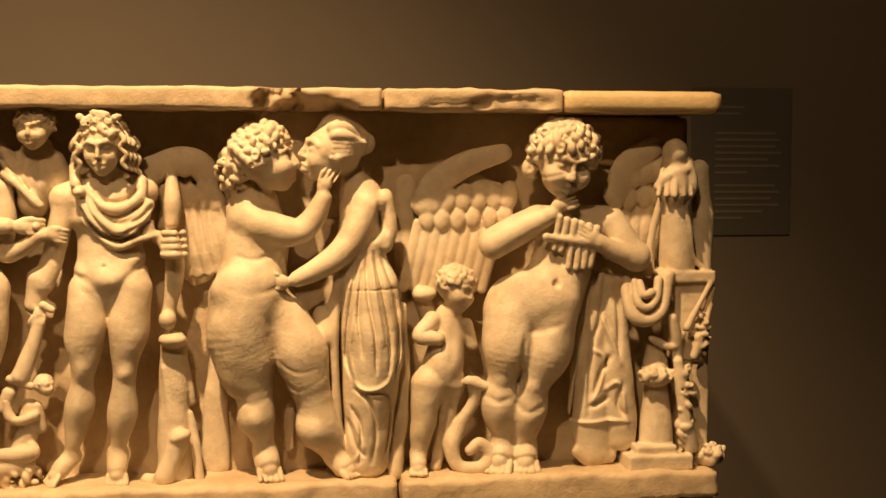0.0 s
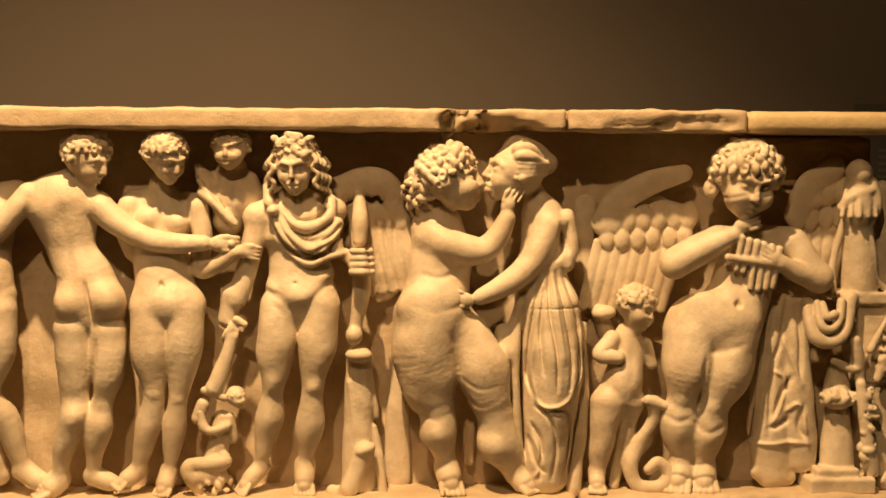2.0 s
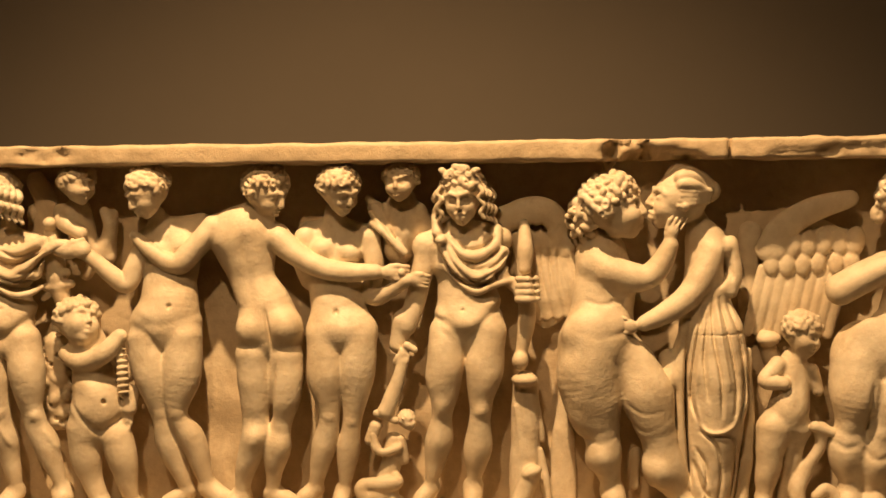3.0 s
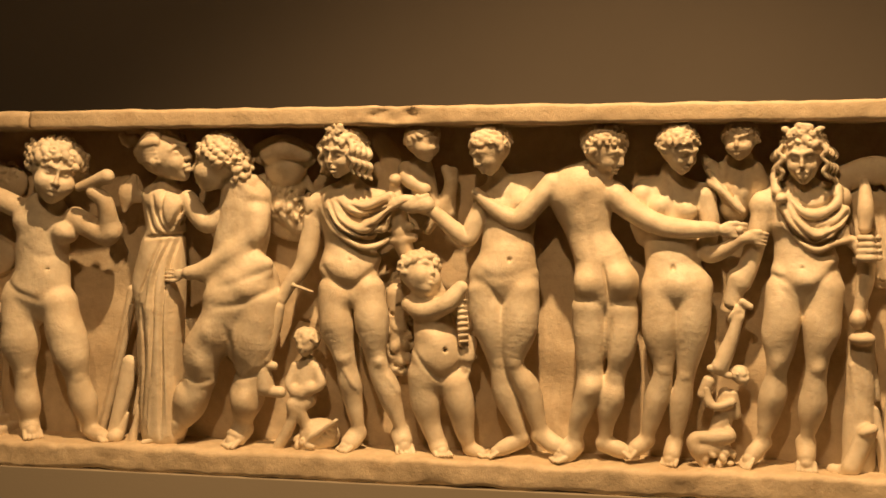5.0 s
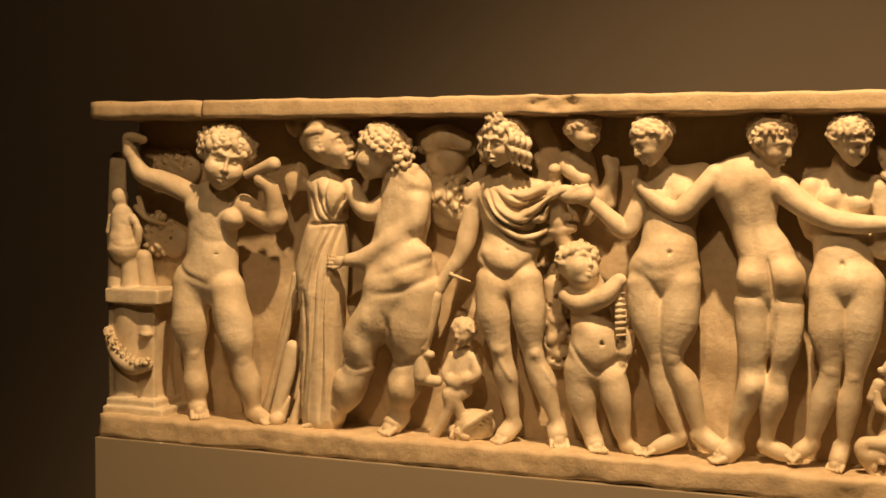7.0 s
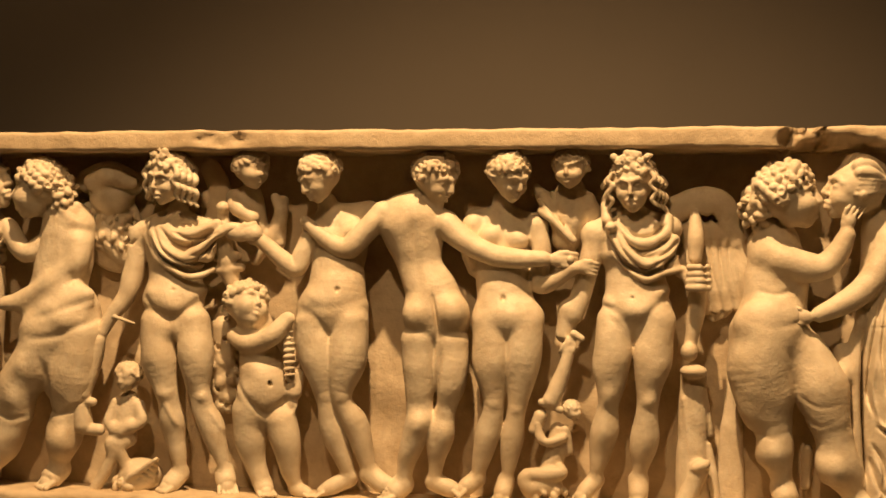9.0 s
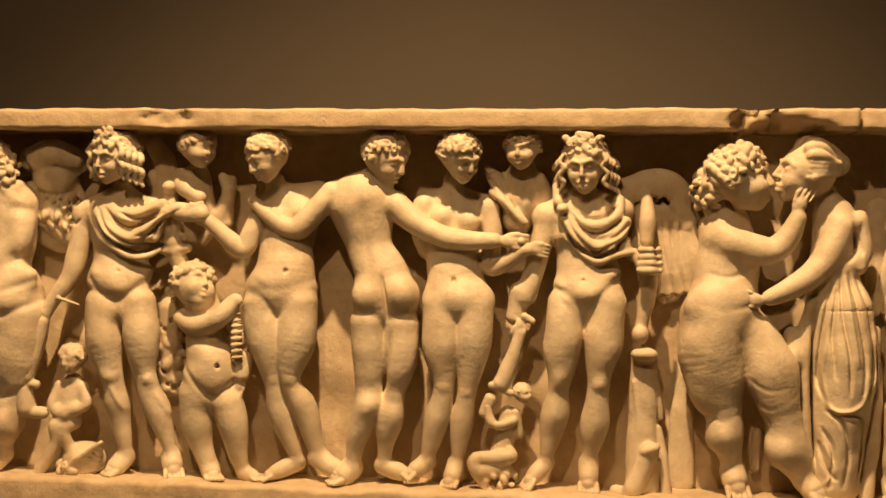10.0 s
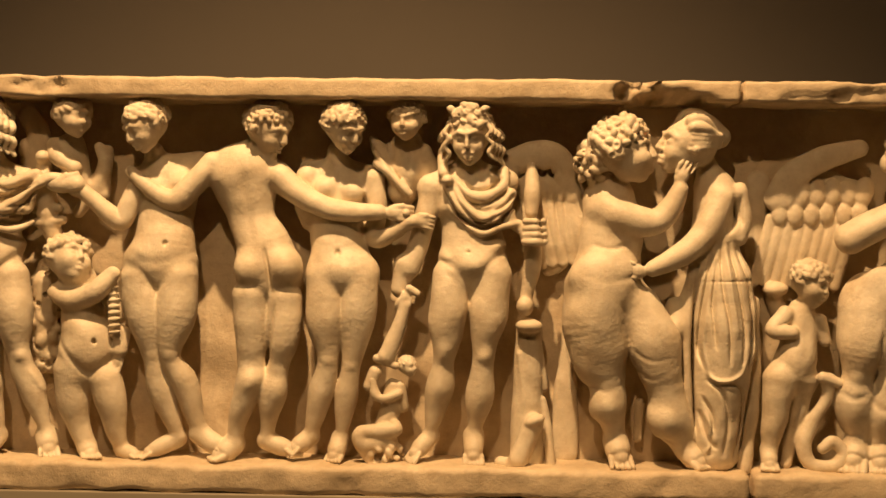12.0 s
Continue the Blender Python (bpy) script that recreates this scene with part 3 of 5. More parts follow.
s.limb((-646, 397, 60, 13.1), (-606, 378, 66, 19.9), (-621, 342, 62, 17.0), k=8)
s.carve((-633, 398), (-627, 368), (-611, 338), wide=2.6, deep=5)
s.carve((-614, 403), (-616, 370), (-608, 343), wide=2.6, deep=5)
s.carve((-576, 398), (-592, 368), (-606, 343), wide=2.6, deep=5)
s.carve((-643, 378), (-635, 348), (-616, 333), wide=2.6, deep=5)
s.carve((-649, 330), (-608, 335), (-566, 332), wide=3, deep=6)
s.carve((-622, 323), (-643, 273), (-663, 223), (-674, 162), wide=2.8, deep=6)
s.carve((-608, 328), (-630, 264), (-635, 194), (-649, 42), wide=2.8, deep=6)
s.carve((-600, 328), (-616, 249), (-622, 164), (-627, 13), wide=2.8, deep=6)
s.carve((-589, 250), (-600, 165), (-605, 35), wide=2.8, deep=6)
s.carve((-582, 324), (-576, 285), (-584, 196), (-592, 81), wide=2.8, deep=6)
s.carve((-571, 236), (-576, 166), (-584, 96), wide=2.8, deep=6)
s.carve((-654, 223), (-652, 143), (-663, 41), wide=2.8, deep=6)
s.carve((-616, 319), (-635, 268), (-646, 203), wide=2.6, deep=-3.5)
s.carve((-614, 244), (-616, 164), (-616, 14), wide=2.6, deep=-3.5)
s.carve((-641, 183), (-643, 113), (-649, 12), wide=2.6, deep=-3.5)
s.limb((-689, 218, 40, 5.1), (-708, 155, 34, 6.2), (-753, 10, 26, 6.3), k=3)
s.limb((-664, 138, 52, 4.6), (-685, -8, 60, 7.1), k=3)
s.limb((-693, 125, 44, 13.3), (-713, 32, 48, 15.4), (-718, 11, 50, 15.4), k=5, flat=0.7)
s.carve((-671, 127), (-687, 75), (-707, 23), wide=2.5, deep=4)
s.carve((-660, 122), (-671, 71), (-688, 19), wide=2.5, deep=4)
s.ball(-715, 7, 60, 13, 12, 16, turn=0, k=2)
s.limb((-680, 425, 46, 7.1), (-690, 402, 48, 17.3), (-697, 374, 46, 6.1), k=4, flat=0.5)
s.limb((-691, 399, 46, 15.3), (-658, 392, 46, 7.1), k=4, flat=0.5)
s.limb((-583, 391, 56, 15), (-550, 353, 64, 15), (-513, 374, 60, 14), (-476, 401, 56, 11), k=7)
s.limb((-699, 243, 20, 7), (-733, 107, 16, 7), (-759, 9, 16, 8), k=7)
s.done()

s = Sculpt("winged_cupid", "stout marble cupid embracing the draped woman, seen from behind", STEP)
s.head(-524, 446, 72, 44.0, -76, 0, 0, "curls", 1)
s.curls(-492, 437, 60, 22, 30, 26, 34, 6.5)
s.limb((-537, 494, 50, 4.4), (-531, 504, 52, 4.9), (-524, 505, 52, 3.9), k=2)
s.limb((-542, 497, 50, 4.0), (-545, 504, 50, 3.5), k=2)
s.limb((-488, 392, 50, 41), (-492, 342, 52, 43), (-500, 297, 54, 44), (-485, 261, 56, 50), k=10, flat=0.82)
s.ball(-473, 401, 66, 22, 10, 14, turn=-20, k=8)
s.limb((-465, 368, 66, 20), (-470, 334, 72, 20), (-506, 305, 78, 17), (-548, 281, 80, 13), (-573, 275, 80, 11), k=7)
s.hand(-590, 273, 80, 180, 11.7)
s.limb((-488, 253, 61, 45), (-529, 188, 67, 36), (-555, 151, 69, 31), (-563, 113, 65, 26), k=14)
s.limb((-563, 109, 65, 25), (-581, 65, 59, 25), (-607, 26, 55, 16), k=6)
s.foot(-609, 21, 50, -651, 5, 62, 16.6)
s.limb((-465, 235, 57, 40), (-474, 172, 59, 38), (-482, 126, 57, 23), (-489, 79, 53, 27), (-499, 32, 51, 13), k=6)
s.ball(-478, 129, 68, 12, 14, 11, turn=0, k=4)
s.foot(-500, 25, 48, -512, 5, 68, 17.6)
s.limb((-593, 191, 30, 7), (-566, 117, 22, 7), k=7)
s.ball(-534, 279, 68, 29, 22, 20, turn=20, k=12)
s.ball(-468, 292, 78, 35, 20, 16, turn=-10, k=12)
s.ball(-501, 249, 84, 50, 22, 16, turn=15, k=12)
s.ball(-551, 163, 66, 27, 46, 28, turn=-14, k=4)
s.ball(-585, 75, 62, 25, 31, 26, turn=-16, k=4)
s.ball(-479, 168, 64, 37, 59, 28, turn=0, k=8)
s.ball(-489, 73, 60, 23, 32, 26, turn=0, k=4)
s.carve((-531, 252), (-492, 262), (-456, 276), (-421, 293), wide=5.6, deep=1.6)
s.carve((-526, 225), (-487, 229), (-451, 244), (-418, 262), wide=5.6, deep=2.3)
s.swell(-472, 285, 29, 13, 2, 12)
s.swell(-482, 246, 29, 11, 1, 12)
s.carve((-510, 203), (-502, 160), (-507, 120), wide=5.6, deep=2.3)
s.carve((-464, 326), (-468, 302), wide=4.8, deep=2.3)
s.swell(-536, 188, 13, 17, 5)
s.swell(-552, 133, 12, 15, 4)
s.carve((-587, 121), (-560, 105), (-539, 108), wide=4.8, deep=2.3)
s.carve((-507, 120), (-486, 111), (-450, 128), wide=4.8, deep=2.3)
s.swell(-481, 77, 14, 19, 4)
s.carve((-614, 44), (-597, 35), (-587, 16), wide=4, deep=1.7)
s.done()

s = Sculpt("seated_figurine", "small seated marble figure with shell basket, carved in relief", STEP)
s.head(-388, 165, 54, 21.4, -20, 0.0, 0, "curls", 0)
s.limb((-390, 134, 46, 13), (-393, 106, 46, 17), (-399, 79, 44, 17), k=7)
s.limb((-373, 126, 50, 8), (-369, 100, 56, 8), (-406, 90, 62, 7), k=7)
s.limb((-408, 129, 52, 8), (-415, 101, 60, 7), (-397, 86, 62, 7), k=7)
s.limb((-400, 75, 52, 11), (-410, 69, 62, 10), (-412, 44, 60, 8), (-437, 0, 58, 8), k=7)
s.limb((-387, 75, 48, 11), (-398, 63, 58, 9), (-394, 40, 54, 8), k=7)
s.ball(-373, 19, 40, 32, 26, 30, turn=0, k=7)
s.limb((-396, -4, 62, 3), (-370, 27, 74, 4), (-347, 17, 58, 3), k=2)
s.limb((-394, -1, 62, 3), (-362, 32, 74, 4), (-345, 24, 58, 3), k=2)
s.limb((-393, 2, 62, 3), (-355, 37, 74, 4), (-343, 32, 58, 3), k=2)
s.limb((-391, 5, 62, 3), (-348, 42, 74, 4), (-341, 39, 58, 3), k=2)
s.limb((-389, 8, 62, 3), (-340, 47, 74, 4), (-340, 46, 58, 3), k=2)
s.curls(-387, 7, 46, 22, 19, 24, 16, 6.0)
s.done()

s = Sculpt("winged_youth", "young marble man with leaf crown and draped cloak, carved in relief", STEP)
s.head(-321, 461, 74, 38.7, -24, 9, -4, "long", 0)
s.limb((-317, 422, 44, 14), (-314, 401, 42, 16), k=7)
s.limb((-374, 382, 44, 19.7), (-324, 389, 42, 29.0), (-272, 390, 44, 18.6), k=12)
s.limb((-321, 369, 46, 46.5), (-319, 327, 45, 41.4), (-319, 291, 47, 43.4), k=10, flat=0.8)
s.ball(-318, 284, 54, 46, 28, 33, turn=0, k=14)
s.swell(-334, 345, 13, 11, 5)
s.swell(-306, 272, 23, 17, 4)
s.swell(-266, 304, 13, 8, 4, 20)
s.swell(-347, 299, 9, 9, 2)
s.carve((-356, 291), (-337, 270), (-312, 249), wide=5.1, deep=2.6)
s.carve((-253, 295), (-280, 280), (-306, 249), wide=5.1, deep=2.6)
s.carve((-310, 322), (-311, 305), wide=4.8, deep=1.2)
s.carve((-310, 301), (-310, 298), wide=2.4, deep=4.2)
s.carve((-343, 327), (-314, 320), (-280, 318), wide=6.4, deep=1.2)
s.limb((-348, 395, 66, 8.2), (-330, 363, 78, 11.2), (-292, 344, 82, 11.1), (-259, 366, 80, 10.1), (-232, 388, 76, 9.1), (-215, 391, 74, 7.1), k=6)
s.limb((-343, 396, 62, 8.2), (-308, 378, 76, 11.2), (-279, 382, 76, 10.1), (-248, 396, 70, 8.1), k=6)
s.limb((-357, 378, 64, 4.6), (-337, 347, 76, 5.6), (-295, 321, 82, 5.6), (-271, 321, 76, 4.1), (-255, 330, 66, 3.6), k=3)
s.limb((-280, 356, 74, 10.2), (-261, 348, 74, 8.1), (-254, 361, 74, 7.1), k=6)
s.carve((-342, 389), (-324, 357), (-287, 339), (-254, 360), wide=2.6, deep=5)
s.carve((-331, 389), (-306, 366), (-280, 365), (-242, 384), wide=2.6, deep=5)
s.carve((-346, 375), (-327, 345), (-291, 329), (-265, 335), wide=2.6, deep=5)
s.carve((-308, 383), (-284, 375), (-255, 387), wide=2.6, deep=5)
s.carve((-281, 348), (-263, 356), (-240, 379), wide=2.6, deep=5)
s.carve((-257, 346), (-252, 366), (-224, 384), wide=2.6, deep=5)
s.limb((-374, 371, 46, 17), (-383, 325, 50, 16), (-392, 291, 54, 14), (-412, 262, 60, 12), (-426, 236, 64, 10), k=7)
s.hand(-432, 230, 64, 230, 9.5)
s.limb((-405, 258, 70, 3), (-372, 249, 74, 3), k=2)
s.limb((-431, 224, 66, 10), (-447, 165, 66, 12), (-454, 144, 66, 13), k=3)
s.limb((-472, 133, 66, 7), (-439, 131, 66, 7), k=2)
s.limb((-458, 123, 64, 12), (-456, 96, 62, 14), k=3)
s.limb((-482, 89, 62, 8), (-430, 89, 62, 8), k=2)
s.limb((-343, 251, 61, 24), (-336, 194, 65, 27), (-324, 144, 63, 15), (-319, 102, 55, 19), (-308, 35, 49, 9), k=4)
s.ball(-321, 147, 71, 8, 9, 8, turn=0, k=4)
s.foot(-310, 26, 44, -326, -1, 66, 13.8)
s.limb((-285, 253, 61, 24), (-279, 196, 67, 26), (-273, 142, 65, 15), (-258, 96, 57, 18), (-238, 34, 53, 9), k=4)
s.ball(-270, 145, 73, 8, 9, 8, turn=0, k=4)
s.foot(-240, 29, 46, -229, 7, 66, 15.7)
s.ball(-315, 244, 62, 24, 17, 18, turn=0, k=14)
s.limb((-464, 463, 32, 19), (-431, 469, 36, 24), (-394, 460, 30, 18), k=6, flat=0.45)
s.ball(-430, 451, 16, 34, 31, 18, turn=0, k=6)
s.ball(-426, 383, 14, 49, 57, 11, turn=0, k=4)
s.limb((-273, 482, 28, 15), (-259, 453, 28, 18), (-264, 411, 24, 20), k=5, flat=0.45)
s.ball(-280, 436, 26, 14, 10, 8, turn=90, k=1.2)
s.ball(-265, 434, 26, 14, 10, 8, turn=90, k=1.2)
s.ball(-251, 433, 26, 14, 10, 8, turn=90, k=1.2)
s.limb((-281, 420, 22, 9), (-281, 399, 24, 9), (-285, 378, 18, 7), k=1.5, flat=0.5)
s.limb((-265, 420, 22, 9), (-265, 401, 24, 9), (-267, 382, 18, 7), k=1.5, flat=0.5)
s.limb((-249, 420, 22, 9), (-248, 403, 24, 9), (-248, 387, 18, 7), k=1.5, flat=0.5)
s.limb((-451, 460, 50, 13.5), (-421, 470, 58, 14.5), (-391, 461, 46, 11.4), k=6, flat=0.7)
s.ball(-431, 441, 30, 32, 34, 26, turn=0, k=8)
s.limb((-464, 410, 20, 23.2), (-434, 389, 24, 34.7), (-407, 360, 22, 27.3), k=8, flat=0.5)
s.limb((-460, 370, 14, 21.2), (-426, 344, 16, 15.8), k=8, flat=0.5)
s.ball(-458, 409, 38, 8, 13, 7, turn=-20, k=1.5)
s.ball(-441, 404, 38, 8, 13, 7, turn=-20, k=1.5)
s.ball(-423, 400, 38, 8, 13, 7, turn=-20, k=1.5)
s.ball(-406, 395, 38, 8, 13, 7, turn=-20, k=1.5)
s.ball(-389, 391, 38, 8, 12, 7, turn=-20, k=1.5)
s.ball(-458, 382, 38, 8, 13, 7, turn=-20, k=1.5)
s.ball(-440, 377, 38, 8, 13, 7, turn=-20, k=1.5)
s.ball(-423, 373, 38, 8, 13, 7, turn=-20, k=1.5)
s.ball(-405, 368, 38, 8, 13, 7, turn=-20, k=1.5)
s.ball(-388, 364, 38, 8, 12, 7, turn=-20, k=1.5)
s.carve((-461, 415), (-469, 386), (-457, 360), wide=2.5, deep=4)
s.carve((-461, 404), (-450, 394), (-439, 402), wide=2.5, deep=3.5)
s.carve((-456, 375), (-446, 366), (-437, 373), wide=2.5, deep=3.5)
s.carve((-441, 415), (-448, 381), (-436, 355), wide=2.5, deep=4)
s.carve((-440, 405), (-429, 394), (-419, 402), wide=2.5, deep=3.5)
s.carve((-436, 376), (-426, 366), (-416, 373), wide=2.5, deep=3.5)
s.carve((-420, 415), (-427, 376), (-416, 350), wide=2.5, deep=4)
s.carve((-420, 405), (-409, 394), (-398, 402), wide=2.5, deep=3.5)
s.carve((-415, 376), (-405, 367), (-395, 374), wide=2.5, deep=3.5)
s.carve((-399, 415), (-406, 371), (-395, 345), wide=2.5, deep=4)
s.carve((-399, 405), (-388, 395), (-377, 403), wide=2.5, deep=3.5)
s.carve((-394, 376), (-384, 367), (-375, 374), wide=2.5, deep=3.5)
s.swell(-330, 145, 10, 11, 4)
s.swell(-263, 141, 10, 11, 4)
s.carve((-322, 132), (-303, 97), wide=4, deep=-2.5)
s.carve((-254, 124), (-233, 89), wide=4, deep=-2.5)
s.done()

s = Sculpt("torch", "inverted marble torch with leafy flame, carved in relief", STEP)
s.limb((-246, 410, 50, 9), (-241, 377, 52, 13), (-239, 344, 52, 15), k=3)
s.ball(-244, 421, 56, 10, 10, 13, turn=0, k=2)
s.limb((-255, 346, 56, 6), (-221, 350, 56, 6), k=2)
s.limb((-254, 329, 56, 6), (-215, 333, 56, 6), k=2)
s.limb((-236, 328, 50, 14), (-230, 312, 48, 13), k=7)
s.hand(-210, 381, 74, 20, 12.6)
s.limb((-226, 385, 72, 9), (-189, 382, 72, 11), k=7)
s.done()

s = Sculpt("putto", "small marble putto behind the figures, carved in low relief", STEP)
s.head(-198, 476, 66, 29.4, 55, 4, 0, "curls", 1)
s.limb((-208, 441, 38, 18), (-204, 412, 36, 21), (-201, 387, 32, 21), k=10)
s.limb((-230, 438, 46, 12), (-221, 421, 56, 12), (-196, 406, 62, 10), k=7)
s.limb((-170, 438, 36, 7), (-161, 413, 36, 10), (-178, 375, 34, 10), (-200, 345, 30, 8), k=7)
s.limb((-160, 434, 28, 7), (-167, 371, 28, 11), k=7)
s.done()

s = Sculpt("putto", "standing marble boy with folded arms, carved in high relief", STEP)
s.head(-204, 276, 62, 35.6, 48, -22, -16, "curls", 1)
s.limb((-194, 242, 46, 27), (-187, 197, 48, 30), (-180, 156, 50, 35), (-185, 123, 48, 35), k=14)
s.ball(-173, 151, 62, 30, 27, 22, turn=0, k=12)
s.ball(-184, 182, 66, 24, 16, 16, turn=0, k=10)
s.ball(-184, 151, 54, 34, 29, 34, turn=0, k=12)
s.swell(-162, 176, 22, 17, 5)
s.carve((-160, 165), (-160, 162), wide=2.2, deep=5)
s.carve((-213, 165), (-189, 136), (-163, 121), (-135, 150), wide=4.8, deep=2.6)
s.carve((-201, 201), (-170, 194), (-139, 202), wide=4.8, deep=1.7)
s.carve((-207, 90), (-189, 80), (-168, 85), wide=4.8, deep=2.3)
s.carve((-191, 47), (-172, 43), (-157, 49), wide=4, deep=2)
s.carve((-147, 56), (-131, 52), (-119, 60), wide=4, deep=2)
s.swell(-137, 97, 11, 20, 3)
s.limb((-221, 231, 58, 14), (-198, 221, 72, 15), (-161, 233, 80, 14), (-138, 259, 74, 11), k=7)
s.limb((-155, 239, 50, 13), (-135, 199, 52, 10), k=5)
s.limb((-139, 249, 70, 7), (-137, 175, 66, 7), k=2)
s.limb((-142, 239, 76, 2), (-129, 241, 76, 2), k=1)
s.limb((-142, 230, 76, 2), (-129, 232, 76, 2), k=1)
s.limb((-142, 222, 76, 2), (-128, 224, 76, 2), k=1)
s.limb((-141, 213, 76, 2), (-128, 215, 76, 2), k=1)
s.limb((-141, 204, 76, 2), (-128, 206, 76, 2), k=1)
s.limb((-141, 195, 76, 2), (-128, 197, 76, 2), k=1)
s.limb((-141, 186, 76, 2), (-128, 188, 76, 2), k=1)
s.limb((-141, 177, 76, 2), (-127, 179, 76, 2), k=1)
s.limb((-128, 175, 56, 10), (-131, 151, 60, 10), k=7)
s.hand(-134, 134, 60, 240, 9.5)
s.limb((-199, 123, 57, 26), (-197, 82, 57, 23), (-190, 45, 55, 16), (-179, 17, 55, 12), k=6)
s.foot(-178, 12, 52, -168, -2, 70, 13.8)
s.limb((-151, 109, 59, 23), (-142, 72, 59, 21), (-137, 39, 55, 15), (-130, 14, 51, 10), k=6)
s.foot(-129, 9, 48, -105, 2, 62, 12.0)
s.cut(-162, 166, 82, 3, 4, 4, turn=0, k=3)
s.limb((-248, 244, 26, 18), (-252, 159, 20, 16), (-257, 125, 16, 13), k=7)
s.curls(-252, 193, 14, 20, 73, 16, 30, 10.6)
s.done()

s = Sculpt("standing_woman", "nude marble woman of the three graces, carved in high relief", STEP)
s.head(-93, 462, 74, 35.4, -48, 24, 6, "bun", 0)
s.limb((-89, 431, 44, 14), (-84, 409, 42, 16), k=7)
s.limb((-109, 392, 36, 18), (-72, 399, 28, 27), (-31, 415, 24, 19), k=14)
s.limb((-71, 385, 30, 42), (-72, 340, 40, 39), (-72, 299, 49, 43), (-75, 266, 50, 47), k=10, flat=0.82)
s.ball(-85, 380, 60, 15, 14, 14, turn=0, k=10)
s.ball(-43, 385, 60, 16, 15, 14, turn=0, k=10)
s.ball(-78, 277, 56, 51, 29, 32, turn=0, k=14)
s.swell(-67, 311, 36, 18, 3)
s.swell(-101, 290, 21, 16, 4)
s.carve((-62, 305), (-62, 302), wide=2.4, deep=4.2)
s.carve((-114, 292), (-79, 276), (-17, 292), wide=6.4, deep=1.2)
s.carve((-95, 262), (-71, 236), (-40, 258), wide=5.1, deep=2.6)
s.carve((-71, 234), (-73, 192), (-77, 146), wide=5.6, deep=2.3)
s.carve((-91, 332), (-49, 330), (-7, 343), wide=6.4, deep=1.2)
s.swell(-83, 143, 9, 10, 4)
s.swell(-54, 144, 10, 11, 4)
s.swell(-27, 111, 12, 24, 4)
s.limb((-109, 384, 50, 14), (-120, 355, 54, 14), (-132, 332, 58, 13), (-157, 350, 62, 12), (-186, 376, 66, 10), k=5)
s.hand(-194, 381, 68, 150, 10.3)
s.limb((-103, 254, 63, 26), (-94, 201, 65, 27), (-84, 144, 63, 15), (-73, 95, 55, 19), (-51, 33, 49, 9), k=4)
s.ball(-82, 147, 71, 8, 9, 7, turn=0, k=4)
s.foot(-52, 26, 44, -92, 6, 62, 12.9)
s.limb((-47, 255, 63, 27), (-51, 203, 67, 29), (-59, 146, 67, 15), (-39, 104, 57, 19), (-20, 39, 51, 9), k=4)
s.ball(-57, 148, 75, 8, 9, 8, turn=0, k=4)
s.foot(-20, 34, 46, 19, 12, 60, 14.7)
s.cut(-63, 302, 86, 3, 4, 4, turn=0, k=3)
s.done()

s = Sculpt("standing_woman", "nude marble woman seen from behind, central of three graces", STEP)
s.head(76, 461, 62, 37.3, 58, 20, 4, "bun", 0)
s.limb((54, 436, 50, 16), (45, 416, 48, 19), k=7)
s.limb((0, 415, 48, 19), (42, 411, 50, 30), (87, 402, 50, 19), k=14)
s.limb((35, 399, 50, 45.0), (46, 365, 51, 37.6), (54, 333, 52, 32.3), (70, 295, 53, 41.7), (78, 259, 52, 45.9), k=10, flat=0.82)
s.swell(21, 382, 15, 17, 4)
s.swell(73, 388, 15, 17, 4)
s.carve((43, 408), (49, 370), (55, 329), (60, 298), wide=7.2, deep=2.3)
s.carve((33, 292), (41, 303), wide=6.4, deep=1.2)
s.ball(55, 266, 70, 24, 27, 27, turn=0, k=10)
s.ball(102, 270, 70, 26, 28, 28, turn=0, k=10)
s.carve((75, 298), (81, 268), (85, 229), wide=2.6, deep=6.3)
s.limb((-3, 414, 58, 18), (-36, 377, 66, 17), (-56, 363, 68, 16), (-85, 376, 68, 13), (-116, 402, 66, 9), k=6)
s.limb((93, 396, 60, 19), (123, 372, 68, 17), (156, 356, 72, 15), (192, 350, 72, 14), (232, 350, 70, 10), k=6)
s.hand(254, 349, 70, -5, 11.9)
s.limb((55, 230, 65, 27), (55, 182, 65, 24), (55, 141, 63, 18), k=4)
s.limb((57, 116, 69, 17), (52, 101, 67, 18), (37, 59, 61, 15), (30, 17, 55, 9), k=4)
s.limb((55, 141, 61, 18), (56, 116, 67, 18), k=4)
s.foot(29, 21, 52, 8, 0, 68, 16.5)
s.limb((100, 227, 63, 26), (99, 175, 65, 24), (91, 126, 63, 14), (85, 94, 63, 19), (76, 31, 55, 9), k=4)
s.ball(92, 129, 70, 8, 8, 7, turn=0, k=4)
s.foot(75, 26, 50, 114, 15, 62, 12.9)
s.swell(57, 113, 13, 15, 6)
s.swell(52, 88, 10, 26, 4)
s.swell(96, 99, 12, 23, 4)
s.carve((89, 217), (83, 170), (80, 135), wide=3.5, deep=5)
s.done()

